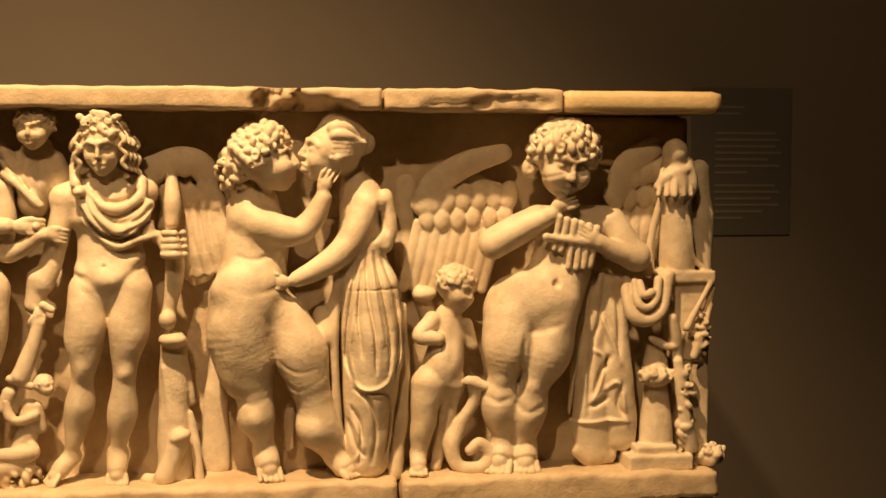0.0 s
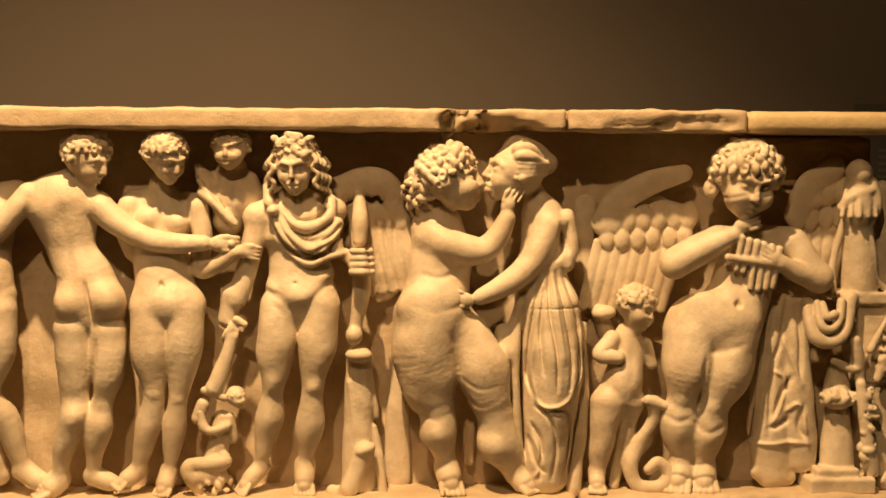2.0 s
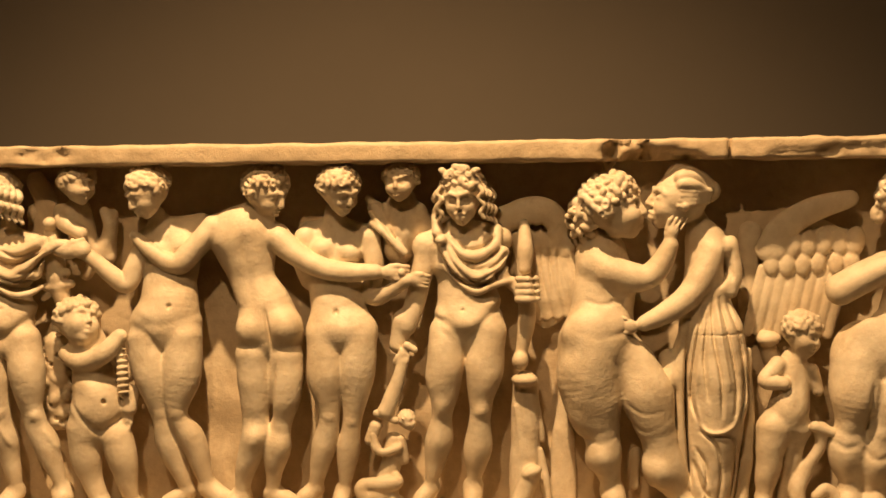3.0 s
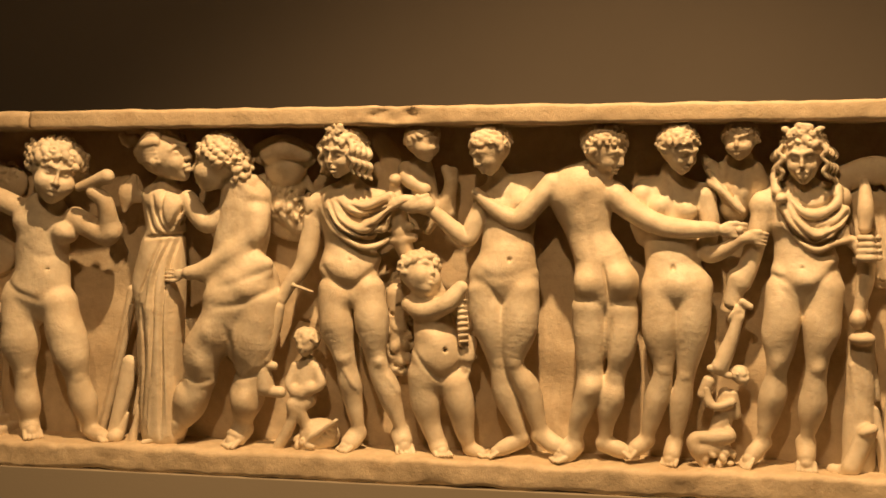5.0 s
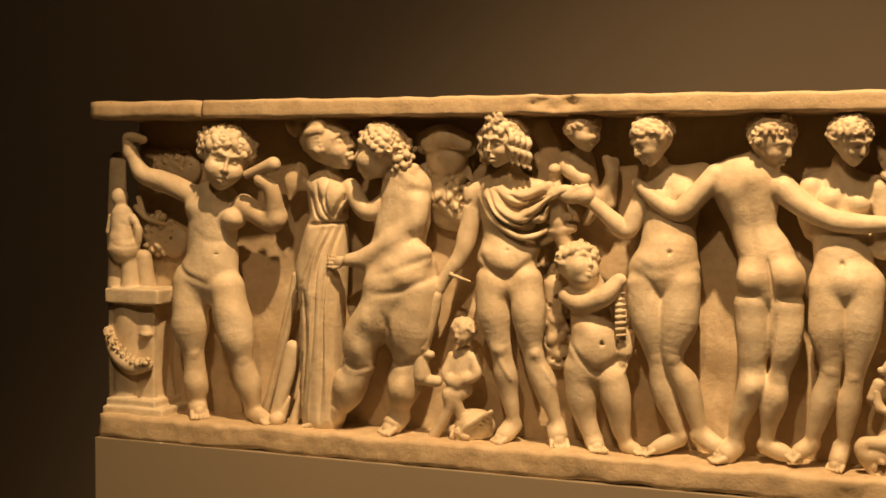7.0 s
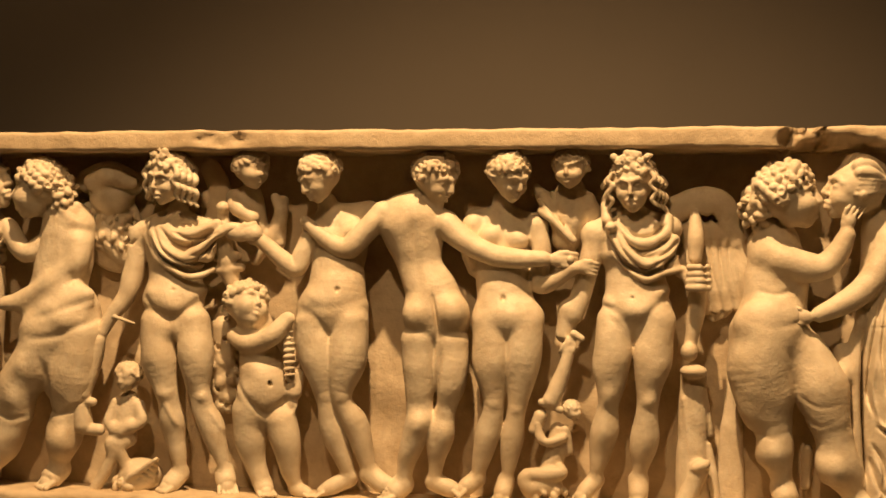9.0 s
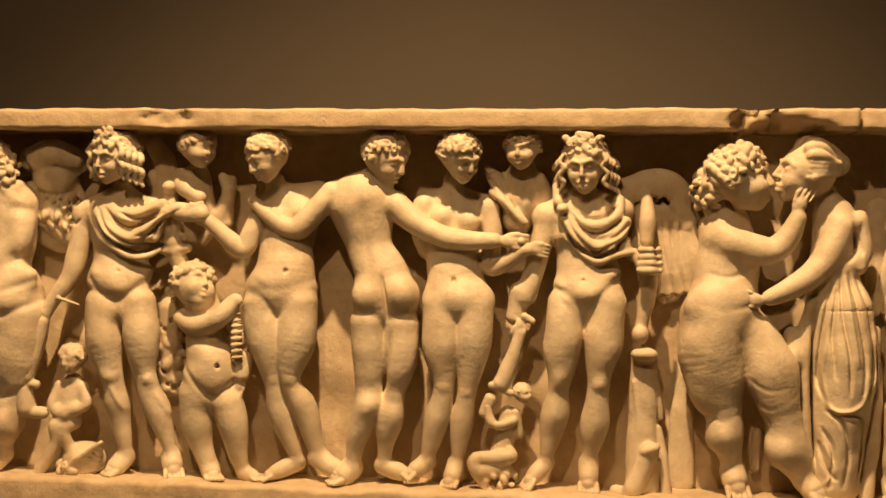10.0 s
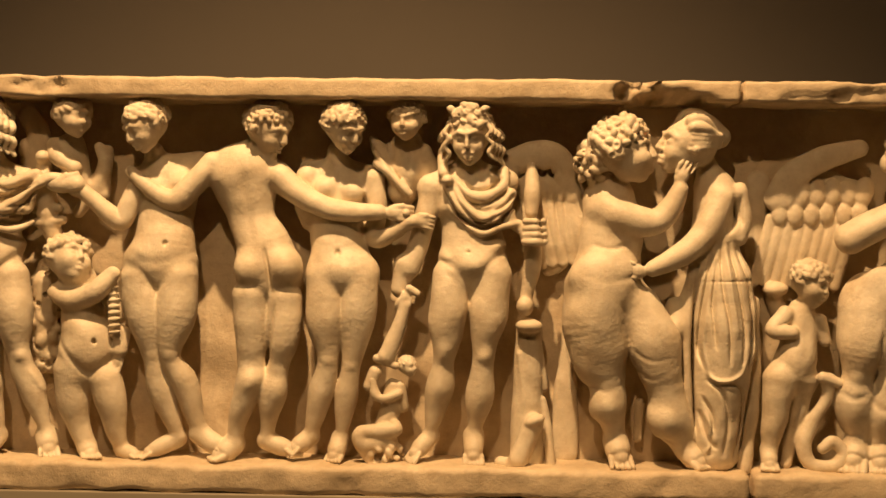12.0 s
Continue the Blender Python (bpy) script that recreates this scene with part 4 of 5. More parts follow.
s = Sculpt("standing_woman", "nude marble woman with gilt-stained hair, one of three graces", STEP)
s.head(184, 463, 74, 34.4, 40, 24, 4, "bun", 0)
s.limb((169, 434, 42, 14), (170, 414, 42, 16), k=7)
s.limb((131, 403, 26, 19), (172, 398, 26, 27), (219, 399, 28, 18), k=14)
s.limb((171, 382, 30, 42), (172, 337, 36, 40), (175, 297, 44, 40), (177, 265, 48, 44), k=10, flat=0.82)
s.ball(155, 381, 58, 16, 16, 15, turn=0, k=8)
s.ball(193, 376, 58, 16, 14, 15, turn=0, k=8)
s.ball(183, 264, 56, 47, 30, 32, turn=0, k=14)
s.swell(191, 273, 30, 15, 2.5)
s.carve((177, 292), (177, 289), wide=2.4, deep=4.2)
s.carve((143, 246), (184, 226), (229, 256), wide=5.1, deep=2.6)
s.carve((185, 227), (184, 192), (182, 152), wide=3.5, deep=5)
s.carve((175, 323), (178, 303), wide=6.4, deep=1.2)
s.carve((140, 322), (175, 315), (216, 323), wide=6.4, deep=1.4)
s.swell(162, 143, 10, 11, 4)
s.swell(198, 142, 10, 11, 4)
s.carve((142, 171), (157, 168), (177, 172), wide=2.4, deep=0.9)
s.limb((130, 397, 44, 18), (128, 361, 40, 18), (132, 336, 36, 14), k=7)
s.limb((221, 395, 44, 15), (228, 355, 46, 14), (224, 314, 48, 13), (248, 319, 60, 10), (273, 336, 68, 9), k=7)
s.hand(288, 338, 68, -10, 10.3)
s.limb((157, 257, 59, 27), (159, 201, 63, 27), (162, 141, 63, 15), (152, 95, 55, 18), (139, 37, 51, 9), k=4)
s.ball(163, 143, 71, 8, 9, 8, turn=0, k=4)
s.foot(138, 32, 46, 114, 15, 62, 12.9)
s.limb((206, 258, 59, 27), (203, 202, 63, 26), (195, 134, 61, 13), (188, 89, 55, 16), (181, 35, 51, 8), k=4)
s.ball(195, 136, 68, 7, 8, 7, turn=0, k=4)
s.foot(179, 30, 46, 172, 4, 66, 13.8)
s.cut(176, 293, 80, 3, 4, 4, turn=0, k=3)
s.done()

s = Sculpt("putto", "small winged marble putto behind the figures, carved in low relief", STEP)
s.head(270, 476, 66, 28.3, -15, 6, 0, "curls", 1)
s.limb((261, 445, 40, 15.4), (269, 419, 42, 23.6), (265, 381, 38, 20.5), k=8, flat=0.8)
s.limb((240, 427, 32, 13.4), (227, 440, 30, 11.4), (219, 453, 28, 6.2), k=5, flat=0.6)
s.limb((227, 418, 52, 6.1), (248, 402, 62, 6.1), (274, 375, 62, 5.1), k=3)
s.limb((224, 433, 52, 4.6), (248, 405, 60, 5.1), k=2)
s.limb((289, 432, 32, 11.3), (302, 412, 32, 12.3), k=6)
s.carve((233, 431), (246, 413), (267, 385), wide=2.4, deep=4)
s.carve((269, 426), (273, 401), wide=3, deep=2.5)
s.carve((246, 421), (264, 414), (292, 424), wide=3.5, deep=2)
s.limb((273, 452, 34, 15), (271, 421, 34, 24), (260, 380, 30, 20), k=10)
s.limb((228, 440, 38, 8), (243, 412, 42, 11), (264, 384, 40, 10), k=7)
s.limb((291, 433, 38, 11), (300, 405, 34, 13), k=7)
s.limb((243, 444, 42, 4), (256, 396, 46, 5), k=3)
s.limb((268, 420, 48, 4), (265, 380, 46, 5), k=3)
s.limb((270, 349, 72, 7), (270, 348, 74, 7), k=2)
s.done()

s = Sculpt("winged_youth", "young marble man with leaf crown, cloak and lowered torch", STEP)
s.head(357, 452, 74, 38.1, -8, 10, 2, "long", 0)
s.limb((354, 425, 46, 15), (355, 409, 44, 18), k=7)
s.limb((301, 383, 44, 19.4), (354, 393, 42, 28.5), (407, 392, 44, 19.3), k=12)
s.limb((357, 371, 46, 46.8), (361, 331, 46, 41.7), (363, 295, 48, 43.7), k=10, flat=0.8)
s.ball(364, 278, 55, 46, 27, 33, turn=0, k=14)
s.swell(323, 355, 13, 11, 5)
s.swell(361, 276, 24, 18, 4)
s.swell(399, 306, 13, 8, 5, 20)
s.swell(324, 288, 9, 9, 4)
s.carve((316, 286), (334, 264), (358, 245), wide=5.1, deep=2.6)
s.carve((414, 301), (388, 281), (363, 245), wide=5.1, deep=2.6)
s.carve((358, 321), (357, 301), wide=4.8, deep=1.2)
s.carve((357, 297), (357, 294), wide=2.4, deep=4.2)
s.ball(327, 394, 84, 7, 6, 8, turn=0, k=2)
s.limb((328, 391, 74, 7.0), (342, 363, 82, 9.0), (373, 341, 84, 9.0), (400, 351, 80, 9.0), (414, 376, 72, 9.0), k=5)
s.limb((334, 394, 72, 7.0), (355, 375, 80, 9.0), (380, 371, 80, 9.0), (402, 386, 72, 8.0), (405, 407, 62, 7.0), k=5)
s.limb((323, 380, 66, 4.0), (338, 350, 76, 5.0), (373, 322, 82, 5.5), (400, 330, 78, 4.5), (427, 337, 70, 3.5), k=3)
s.limb((380, 361, 74, 13.0), (405, 361, 66, 14.0), (412, 344, 66, 10.0), k=6)
s.limb((318, 426, 62, 7.1), (321, 405, 70, 7.0), k=3)
s.carve((331, 386), (346, 358), (374, 336), (406, 351), wide=2.6, deep=5)
s.carve((338, 389), (357, 366), (382, 362), (410, 381), wide=2.6, deep=5)
s.carve((344, 394), (362, 381), (384, 383), (402, 398), wide=2.6, deep=5)
s.carve((326, 375), (343, 345), (373, 329), (400, 338), wide=2.6, deep=5)
s.carve((392, 351), (407, 361), (419, 376), wide=2.6, deep=5)
s.carve((400, 340), (414, 354), (422, 366), wide=2.6, deep=5)
s.limb((305, 384, 48, 17), (298, 352, 50, 16), (287, 308, 46, 14), (276, 268, 50, 12), k=6)
s.limb((268, 275, 44, 16), (261, 243, 44, 14), k=7)
s.limb((275, 244, 62, 7), (286, 237, 62, 6), k=3)
s.hand(270, 232, 60, 250, 10.3)
s.limb((270, 220, 58, 8), (251, 163, 58, 11), (244, 147, 58, 13), k=3)
s.limb((230, 145, 60, 6), (257, 135, 60, 6), k=2)
s.limb((228, 126, 56, 10), (220, 106, 56, 8), k=7)
s.limb((333, 262, 61, 26), (329, 206, 65, 27), (325, 147, 63, 15), (318, 102, 55, 19), (307, 44, 51, 9), k=4)
s.ball(325, 149, 71, 8, 9, 8, turn=0, k=4)
s.foot(307, 36, 46, 283, 12, 66, 13.8)
s.limb((390, 263, 61, 27), (385, 208, 65, 27), (379, 149, 65, 15), (375, 96, 57, 19), (367, 43, 53, 9), k=4)
s.ball(379, 151, 73, 8, 9, 8, turn=0, k=4)
s.foot(367, 38, 48, 367, 8, 68, 14.7)
s.ball(360, 259, 62, 25, 17, 18, turn=0, k=14)
s.limb((420, 335, 60, 8), (437, 328, 66, 11), k=4)
s.ball(443, 324, 68, 14, 18, 12, turn=0, k=3)
s.limb((434, 339, 82, 5), (448, 339, 88, 5), (459, 339, 80, 5), k=1)
s.limb((435, 329, 82, 5), (448, 330, 88, 5), (459, 329, 80, 5), k=1)
s.limb((435, 320, 82, 5), (449, 321, 88, 5), (460, 320, 80, 5), k=1)
s.limb((435, 311, 82, 5), (449, 311, 88, 5), (460, 311, 80, 5), k=1)
s.limb((416, 420, 28, 20), (451, 432, 32, 21), (482, 425, 32, 19), (497, 389, 28, 16), k=5, flat=0.45)
s.ball(474, 344, 14, 48, 78, 11, turn=0, k=4)
s.ball(437, 388, 26, 20, 14, 8, turn=95, k=1.2)
s.ball(453, 387, 26, 20, 14, 8, turn=95, k=1.2)
s.ball(469, 386, 26, 20, 14, 8, turn=95, k=1.2)
s.ball(485, 386, 26, 20, 14, 8, turn=95, k=1.2)
s.ball(500, 385, 26, 20, 14, 8, turn=95, k=1.2)
s.limb((437, 376, 24, 11), (448, 328, 26, 11), (460, 279, 20, 9), k=1.5, flat=0.5)
s.limb((452, 375, 24, 11), (463, 328, 26, 11), (475, 281, 20, 9), k=1.5, flat=0.5)
s.limb((466, 375, 24, 11), (478, 329, 26, 11), (490, 283, 20, 9), k=1.5, flat=0.5)
s.limb((481, 374, 24, 11), (493, 330, 26, 11), (505, 285, 20, 9), k=1.5, flat=0.5)
s.limb((496, 374, 24, 11), (508, 331, 26, 11), (520, 287, 20, 9), k=1.5, flat=0.5)
s.limb((510, 373, 24, 11), (522, 331, 26, 11), (535, 289, 20, 9), k=1.5, flat=0.5)
s.swell(325, 157, 9, 11, 4)
s.swell(382, 153, 10, 11, 4)
s.carve((322, 271), (343, 252), wide=4.8, deep=1.2)
s.swell(379, 106, 10, 24, 3)
s.swell(319, 110, 10, 24, 3)
s.carve((452, 377), (454, 342), (461, 308), wide=2.4, deep=4)
s.carve((465, 377), (467, 342), (473, 308), wide=2.4, deep=4)
s.carve((477, 377), (480, 342), (486, 308), wide=2.4, deep=4)
s.carve((490, 377), (492, 342), (499, 308), wide=2.4, deep=4)
s.carve((424, 416), (429, 404), (438, 413), wide=2.2, deep=3)
s.carve((438, 416), (444, 404), (452, 413), wide=2.2, deep=3)
s.carve((453, 416), (458, 404), (467, 413), wide=2.2, deep=3)
s.carve((467, 416), (473, 404), (481, 413), wide=2.2, deep=3)
s.carve((481, 416), (487, 404), (496, 413), wide=2.2, deep=3)
s.done()

s = Sculpt("torch", "marble torch resting on a tree stump with quiver, carved in relief", STEP)
s.limb((443, 415, 46, 9), (444, 383, 52, 12), (443, 352, 56, 10), k=4)
s.limb((447, 312, 56, 12), (445, 273, 52, 13), (437, 229, 50, 9), k=4)
s.ball(436, 220, 56, 12, 14, 15, turn=0, k=3)
s.ball(441, 193, 56, 19, 11, 18, turn=0, k=4)
s.limb((443, 184, 36, 19), (442, 104, 34, 21), (442, 7, 34, 24), k=6)
s.limb((453, 185, 40, 6), (466, 104, 34, 5), k=3)
s.limb((450, 58, 58, 13), (430, 9, 58, 14), k=3)
s.ball(451, 62, 64, 14, 8, 12, turn=25, k=2)
s.limb((463, 89, 40, 5), (470, 50, 42, 6), (476, -4, 44, 7), k=3)
s.limb((406, -1, 44, 10), (422, -2, 52, 11), k=7)
s.limb((430, 153, 48, 4), (437, 90, 50, 5), (436, 25, 46, 5), k=4)
s.done()

s = Sculpt("seated_figurine", "small crouching marble figure gripping a torch, carved in relief", STEP)
s.head(272, 134, 54, 15.8, 60, 0.0, 0, "curls", 0)
s.limb((252, 106, 46, 11), (249, 74, 46, 14), (239, 33, 46, 18), k=6)
s.limb((227, 98, 58, 6), (238, 90, 64, 6), (261, 96, 62, 6), k=7)
s.limb((225, 115, 60, 6), (229, 95, 62, 6), k=7)
s.limb((264, 107, 52, 7), (269, 75, 48, 6), k=7)
s.limb((240, 30, 52, 18), (215, 26, 62, 11), (207, 38, 62, 9), k=7)
s.limb((210, 42, 60, 10), (255, 46, 66, 10), (258, 52, 60, 8), k=4)
s.limb((206, 34, 60, 9), (223, 2, 60, 7), (236, -9, 62, 6), k=7)
s.curls(243, 14, 54, 24, 16, 16, 14, 5.6)
s.limb((254, 27, 56, 6), (240, -9, 62, 6), k=7)
s.done()

s = Sculpt("winged_cupid", "stout marble cupid kissing the veiled woman, carved in high relief", STEP)
s.head(568, 436, 72, 46.1, 78, -4, 6, "curls", 1)
s.curls(527, 423, 58, 21, 28, 26, 26, 8)
s.limb((558, 485, 50, 4.8), (556, 498, 52, 4.4), (547, 502, 52, 3.4), k=2)
s.limb((558, 491, 50, 4.4), (568, 501, 52, 4.8), k=2)
s.limb((552, 368, 48, 37), (557, 331, 50, 43), (552, 293, 52, 43), (548, 254, 54, 52), k=10, flat=0.82)
s.ball(613, 167, 64, 32, 49, 26, turn=14, k=8)
s.ball(634, 69, 60, 27, 31, 25, turn=10, k=6)
s.ball(536, 168, 60, 39, 63, 31, turn=6, k=12)
s.ball(551, 83, 58, 24, 29, 24, turn=0, k=7)
s.swell(545, 280, 29, 12, 6, -6)
s.swell(528, 249, 34, 19, 4)
s.carve((507, 269), (540, 258), (571, 262), (590, 268), wide=4, deep=5)
s.carve((500, 242), (532, 228), (561, 222), (579, 203), wide=4.5, deep=6)
s.carve((580, 205), (578, 171), (578, 132), (581, 93), wide=4.5, deep=11)
s.carve((528, 307), (552, 302), (581, 311), wide=4, deep=3)
s.carve((522, 114), (548, 106), (574, 117), wide=3.2, deep=4)
s.swell(548, 89, 19, 17, 4)
s.carve((533, 65), (552, 54), (574, 61), wide=3, deep=4)
s.carve((550, 40), (569, 34), (588, 41), wide=2.5, deep=3)
s.carve((582, 166), (606, 151), (637, 155), wide=3, deep=3.5)
s.carve((589, 137), (613, 124), (644, 143), wide=3, deep=3)
s.carve((606, 99), (632, 105), (656, 96), wide=3.2, deep=5)
s.swell(634, 72, 21, 22, 5)
s.carve((622, 42), (646, 37), (663, 41), wide=2.5, deep=3.5)
s.swell(608, 170, 24, 19, 4)
s.limb((544, 359, 66, 23), (568, 346, 76, 23), (609, 339, 80, 19), (632, 359, 80, 15), (645, 385, 82, 11), k=8)
s.hand(647, 404, 84, 60, 12.9)
s.limb((537, 248, 61, 45), (533, 202, 65, 44), (544, 163, 63, 35), (552, 127, 57, 24), k=14)
s.limb((552, 123, 57, 23), (555, 88, 57, 24), (564, 43, 53, 14), k=6)
s.foot(565, 35, 50, 571, 9, 72, 17.8)
s.limb((590, 223, 57, 31), (614, 177, 65, 34), (624, 138, 65, 28), (632, 114, 61, 24), k=12)
s.limb((632, 110, 61, 24), (643, 69, 57, 27), (660, 28, 51, 16), k=6)
s.foot(662, 24, 52, 681, 4, 66, 16.0)
s.ball(539, 269, 86, 39, 24, 14, turn=10, k=14)
s.limb((501, 187, 8, 11), (495, 11, 6, 21), k=4, flat=0.5)
s.limb((601, 83, 20, 8), (599, 35, 20, 7), k=7)
s.done()

s = Sculpt("draped_woman", "marble woman in clinging folded dress kissing the cupid", STEP)
s.head(655, 444, 62, 44.7, -78, -10, -6, "wrap", 0)
s.limb((686, 419, 46, 14), (693, 396, 44, 19), k=7)
s.limb((699, 384, 46, 29), (699, 337, 46, 31), (699, 298, 46, 36), (707, 236, 48, 42), (710, 157, 48, 40), (706, 77, 46, 36), (702, 21, 44, 31), k=14)
s.limb((713, 263, 56, 34.6), (718, 184, 58, 35.6), (713, 129, 58, 32.7), k=12)
s.limb((708, 103, 52, 29.9), (711, 21, 48, 23.0), k=10)
s.limb((666, 275, 66, 7.8), (661, 166, 62, 9.8), (668, 44, 56, 8.9), k=4)
s.limb((644, 224, 52, 12.8), (649, 164, 48, 12.9), k=6)
s.limb((754, 232, 46, 7.0), (758, 120, 44, 7.5), (744, -3, 48, 10.0), k=3)
s.swell(705, 198, 19, 44, 5, 8)
s.swell(710, 84, 15, 34, 4)
s.carve((674, 286), (668, 228), (667, 149), (675, 41), wide=2.6, deep=6)
s.carve((691, 300), (680, 237), (676, 169), (687, 129), wide=2.6, deep=6)
s.carve((703, 310), (703, 257), (713, 198), (715, 148), wide=2.6, deep=6)
s.carve((713, 310), (723, 261), (734, 197), (733, 148), wide=2.6, deep=6)
s.carve((723, 305), (742, 246), (747, 177), (740, 138), wide=2.6, deep=6)
s.carve((696, 286), (691, 227), (696, 169), wide=2.6, deep=6)
s.carve((657, 267), (650, 209), (654, 120), wide=2.6, deep=6)
s.carve((684, 228), (679, 179), (686, 134), (705, 124), (730, 133), (740, 158), wide=2.8, deep=-4)
s.carve((708, 305), (715, 247), (725, 188), wide=2.8, deep=-4)
s.carve((686, 124), (705, 109), (715, 69), (710, 20), wide=2.6, deep=5.5)
s.carve((681, 100), (695, 70), (693, 20), wide=2.6, deep=5.5)
s.carve((700, 119), (730, 113), (735, 69), (725, 14), wide=2.6, deep=5.5)
s.carve((678, 80), (688, 45), (700, 30), wide=2.6, deep=5.5)
s.carve((681, 85), (696, 45), (685, 21), wide=2.4, deep=-3.5)
s.carve((676, 259), (715, 260), (754, 261), wide=1.2, deep=1.5)
s.limb((704, 373, 64, 22), (689, 339, 72, 20), (666, 309, 78, 18), (635, 288, 82, 14), (609, 276, 82, 11), k=7)
s.hand(588, 272, 84, 165, 12.9)
s.limb((731, 388, 56, 9), (737, 346, 58, 10), (729, 319, 62, 11), k=4)
s.limb((682, 292, 66, 8), (655, 222, 56, 12), (647, 191, 56, 17), k=6)
s.limb((728, 382, 60, 10.8), (735, 342, 60, 11.8), (718, 323, 62, 10.8), k=6)
s.carve((718, 378), (723, 344), (713, 325), wide=2.5, deep=4)
s.carve((730, 378), (731, 334), wide=2.2, deep=3.5)
s.done()

s = Sculpt("putto", "small marble boy looking up beside a serpent, carved in relief", STEP)
s.head(829, 257, 58, 30.9, 48, 12, -8, "curls", 1)
s.limb((819, 218, 46, 19), (819, 186, 48, 23), (813, 155, 50, 28), (805, 131, 48, 29), k=12)
s.carve((822, 201), (820, 166), (817, 151), wide=4.8, deep=1.2)
s.carve((770, 137), (800, 122), (825, 116), wide=4.8, deep=2)
s.carve((795, 147), (810, 121), (815, 96), wide=4.8, deep=1.7)
s.carve((763, 55), (778, 49), (795, 54), wide=4, deep=2)
s.swell(780, 97, 17, 30, 3)
s.limb((796, 216, 56, 12), (779, 193, 64, 11), (802, 190, 72, 9), k=5)
s.limb((844, 206, 52, 10), (853, 178, 50, 9), k=5)
s.limb((790, 125, 57, 24), (786, 93, 57, 20), (781, 57, 55, 16), (778, 29, 53, 11), k=6)
s.foot(777, 24, 50, 775, 4, 70, 12.5)
s.limb((822, 122, 46, 23), (818, 82, 44, 14), (809, 33, 40, 10), (803, 6, 44, 9), k=7)
s.limb((855, 124, 62, 10), (854, 99, 56, 9), (837, 67, 52, 10), (823, 36, 56, 11), (833, 8, 60, 10), (864, 5, 60, 10), (878, 23, 60, 9), (864, 40, 60, 8), (849, 30, 60, 7), k=4)
s.limb((846, 129, 66, 7), (869, 121, 66, 7), k=2)
s.limb((778, 263, 10, 11), (798, 214, 10, 14), k=7)
s.ball(788, 248, 24, 17, 11, 14, turn=0, k=7)
s.done()

s = Sculpt("winged_cupid", "chubby marble cupid playing pan pipes, carved in high relief", STEP)
s.head(977, 435, 74, 51.6, 8, 20, -6, "curls", 1)
s.ball(931, 424, 62, 10, 13, 10, turn=0, k=3)
s.cut(929, 424, 74, 4, 6, 5, turn=0, k=2)
s.carve((914, 407), (949, 413), (989, 423), wide=2.2, deep=1.2)
s.limb((949, 350, 48, 23), (990, 343, 46, 31), (1047, 349, 48, 22), k=14)
s.limb((986, 319, 48, 43), (974, 272, 50, 45), (949, 228, 52, 52), k=10, flat=0.82)
s.ball(947, 232, 56, 54, 33, 38, turn=0, k=14)
s.swell(963, 248, 30, 23, 6, 15)
s.carve((963, 273), (965, 267), wide=3, deep=4.9)
s.swell(900, 249, 20, 25, 4)
s.carve((925, 293), (960, 288), (995, 302), wide=6.4, deep=1.4)
s.limb((939, 351, 58, 20), (902, 333, 64, 22), (879, 320, 68, 21), k=8)
s.limb((879, 322, 68, 21), (919, 344, 78, 17), (957, 361, 86, 12), k=6)
s.hand(969, 375, 90, 20, 12.1)
s.limb((1050, 350, 58, 20), (1067, 320, 66, 21), (1080, 303, 70, 21), k=8)
s.limb((1082, 300, 70, 20), (1051, 309, 80, 15), (1024, 322, 88, 11), k=6)
s.hand(1011, 330, 92, 150, 11.3)
s.limb((967, 358, 94, 5), (960, 315, 90, 5), k=2)
s.limb((977, 354, 93, 5), (970, 312, 89, 5), k=2)
s.limb((988, 351, 92, 5), (981, 289, 88, 5), k=2)
s.limb((998, 348, 91, 5), (992, 288, 87, 5), k=2)
s.limb((1009, 345, 90, 5), (1003, 289, 86, 5), k=2)
s.limb((1020, 341, 89, 5), (1013, 290, 85, 5), k=2)
s.limb((949, 331, 94, 6), (1025, 320, 90, 6), k=2)
s.limb((907, 218, 61, 38), (902, 171, 65, 37), (897, 131, 61, 23), (893, 98, 57, 27), (897, 37, 53, 13), k=6)
s.ball(894, 135, 74, 13, 14, 12, turn=0, k=4)
s.foot(898, 32, 50, 888, 10, 70, 19.6)
s.limb((961, 210, 63, 37), (952, 163, 67, 36), (939, 122, 63, 22), (932, 86, 59, 26), (926, 36, 53, 13), k=6)
s.ball(937, 126, 75, 12, 13, 11, turn=0, k=4)
s.foot(927, 31, 50, 926, 7, 70, 19.6)
s.limb((913, 233, 50, 42), (954, 226, 50, 44), k=10, flat=0.82)
s.ball(947, 251, 80, 46, 30, 18, turn=-20, k=16)
s.cut(963, 266, 96, 5, 5, 6, turn=0, k=3)
s.limb((790, 375, 26, 21), (809, 407, 30, 20), (853, 432, 36, 17), (899, 446, 38, 13), k=5, flat=0.45)
s.ball(850, 373, 16, 67, 41, 12, turn=8, k=4)
s.ball(802, 381, 28, 21, 14, 8, turn=85, k=1.2)
s.ball(822, 382, 28, 21, 14, 8, turn=85, k=1.2)
s.ball(843, 383, 28, 21, 14, 8, turn=85, k=1.2)
s.ball(865, 384, 28, 21, 14, 8, turn=85, k=1.2)
s.ball(886, 385, 28, 21, 14, 8, turn=85, k=1.2)
s.ball(907, 386, 28, 21, 14, 8, turn=85, k=1.2)
s.ball(791, 355, 26, 18, 12, 8, turn=88, k=1.2)
s.ball(814, 355, 26, 18, 12, 8, turn=88, k=1.2)
s.ball(836, 356, 26, 18, 12, 8, turn=88, k=1.2)
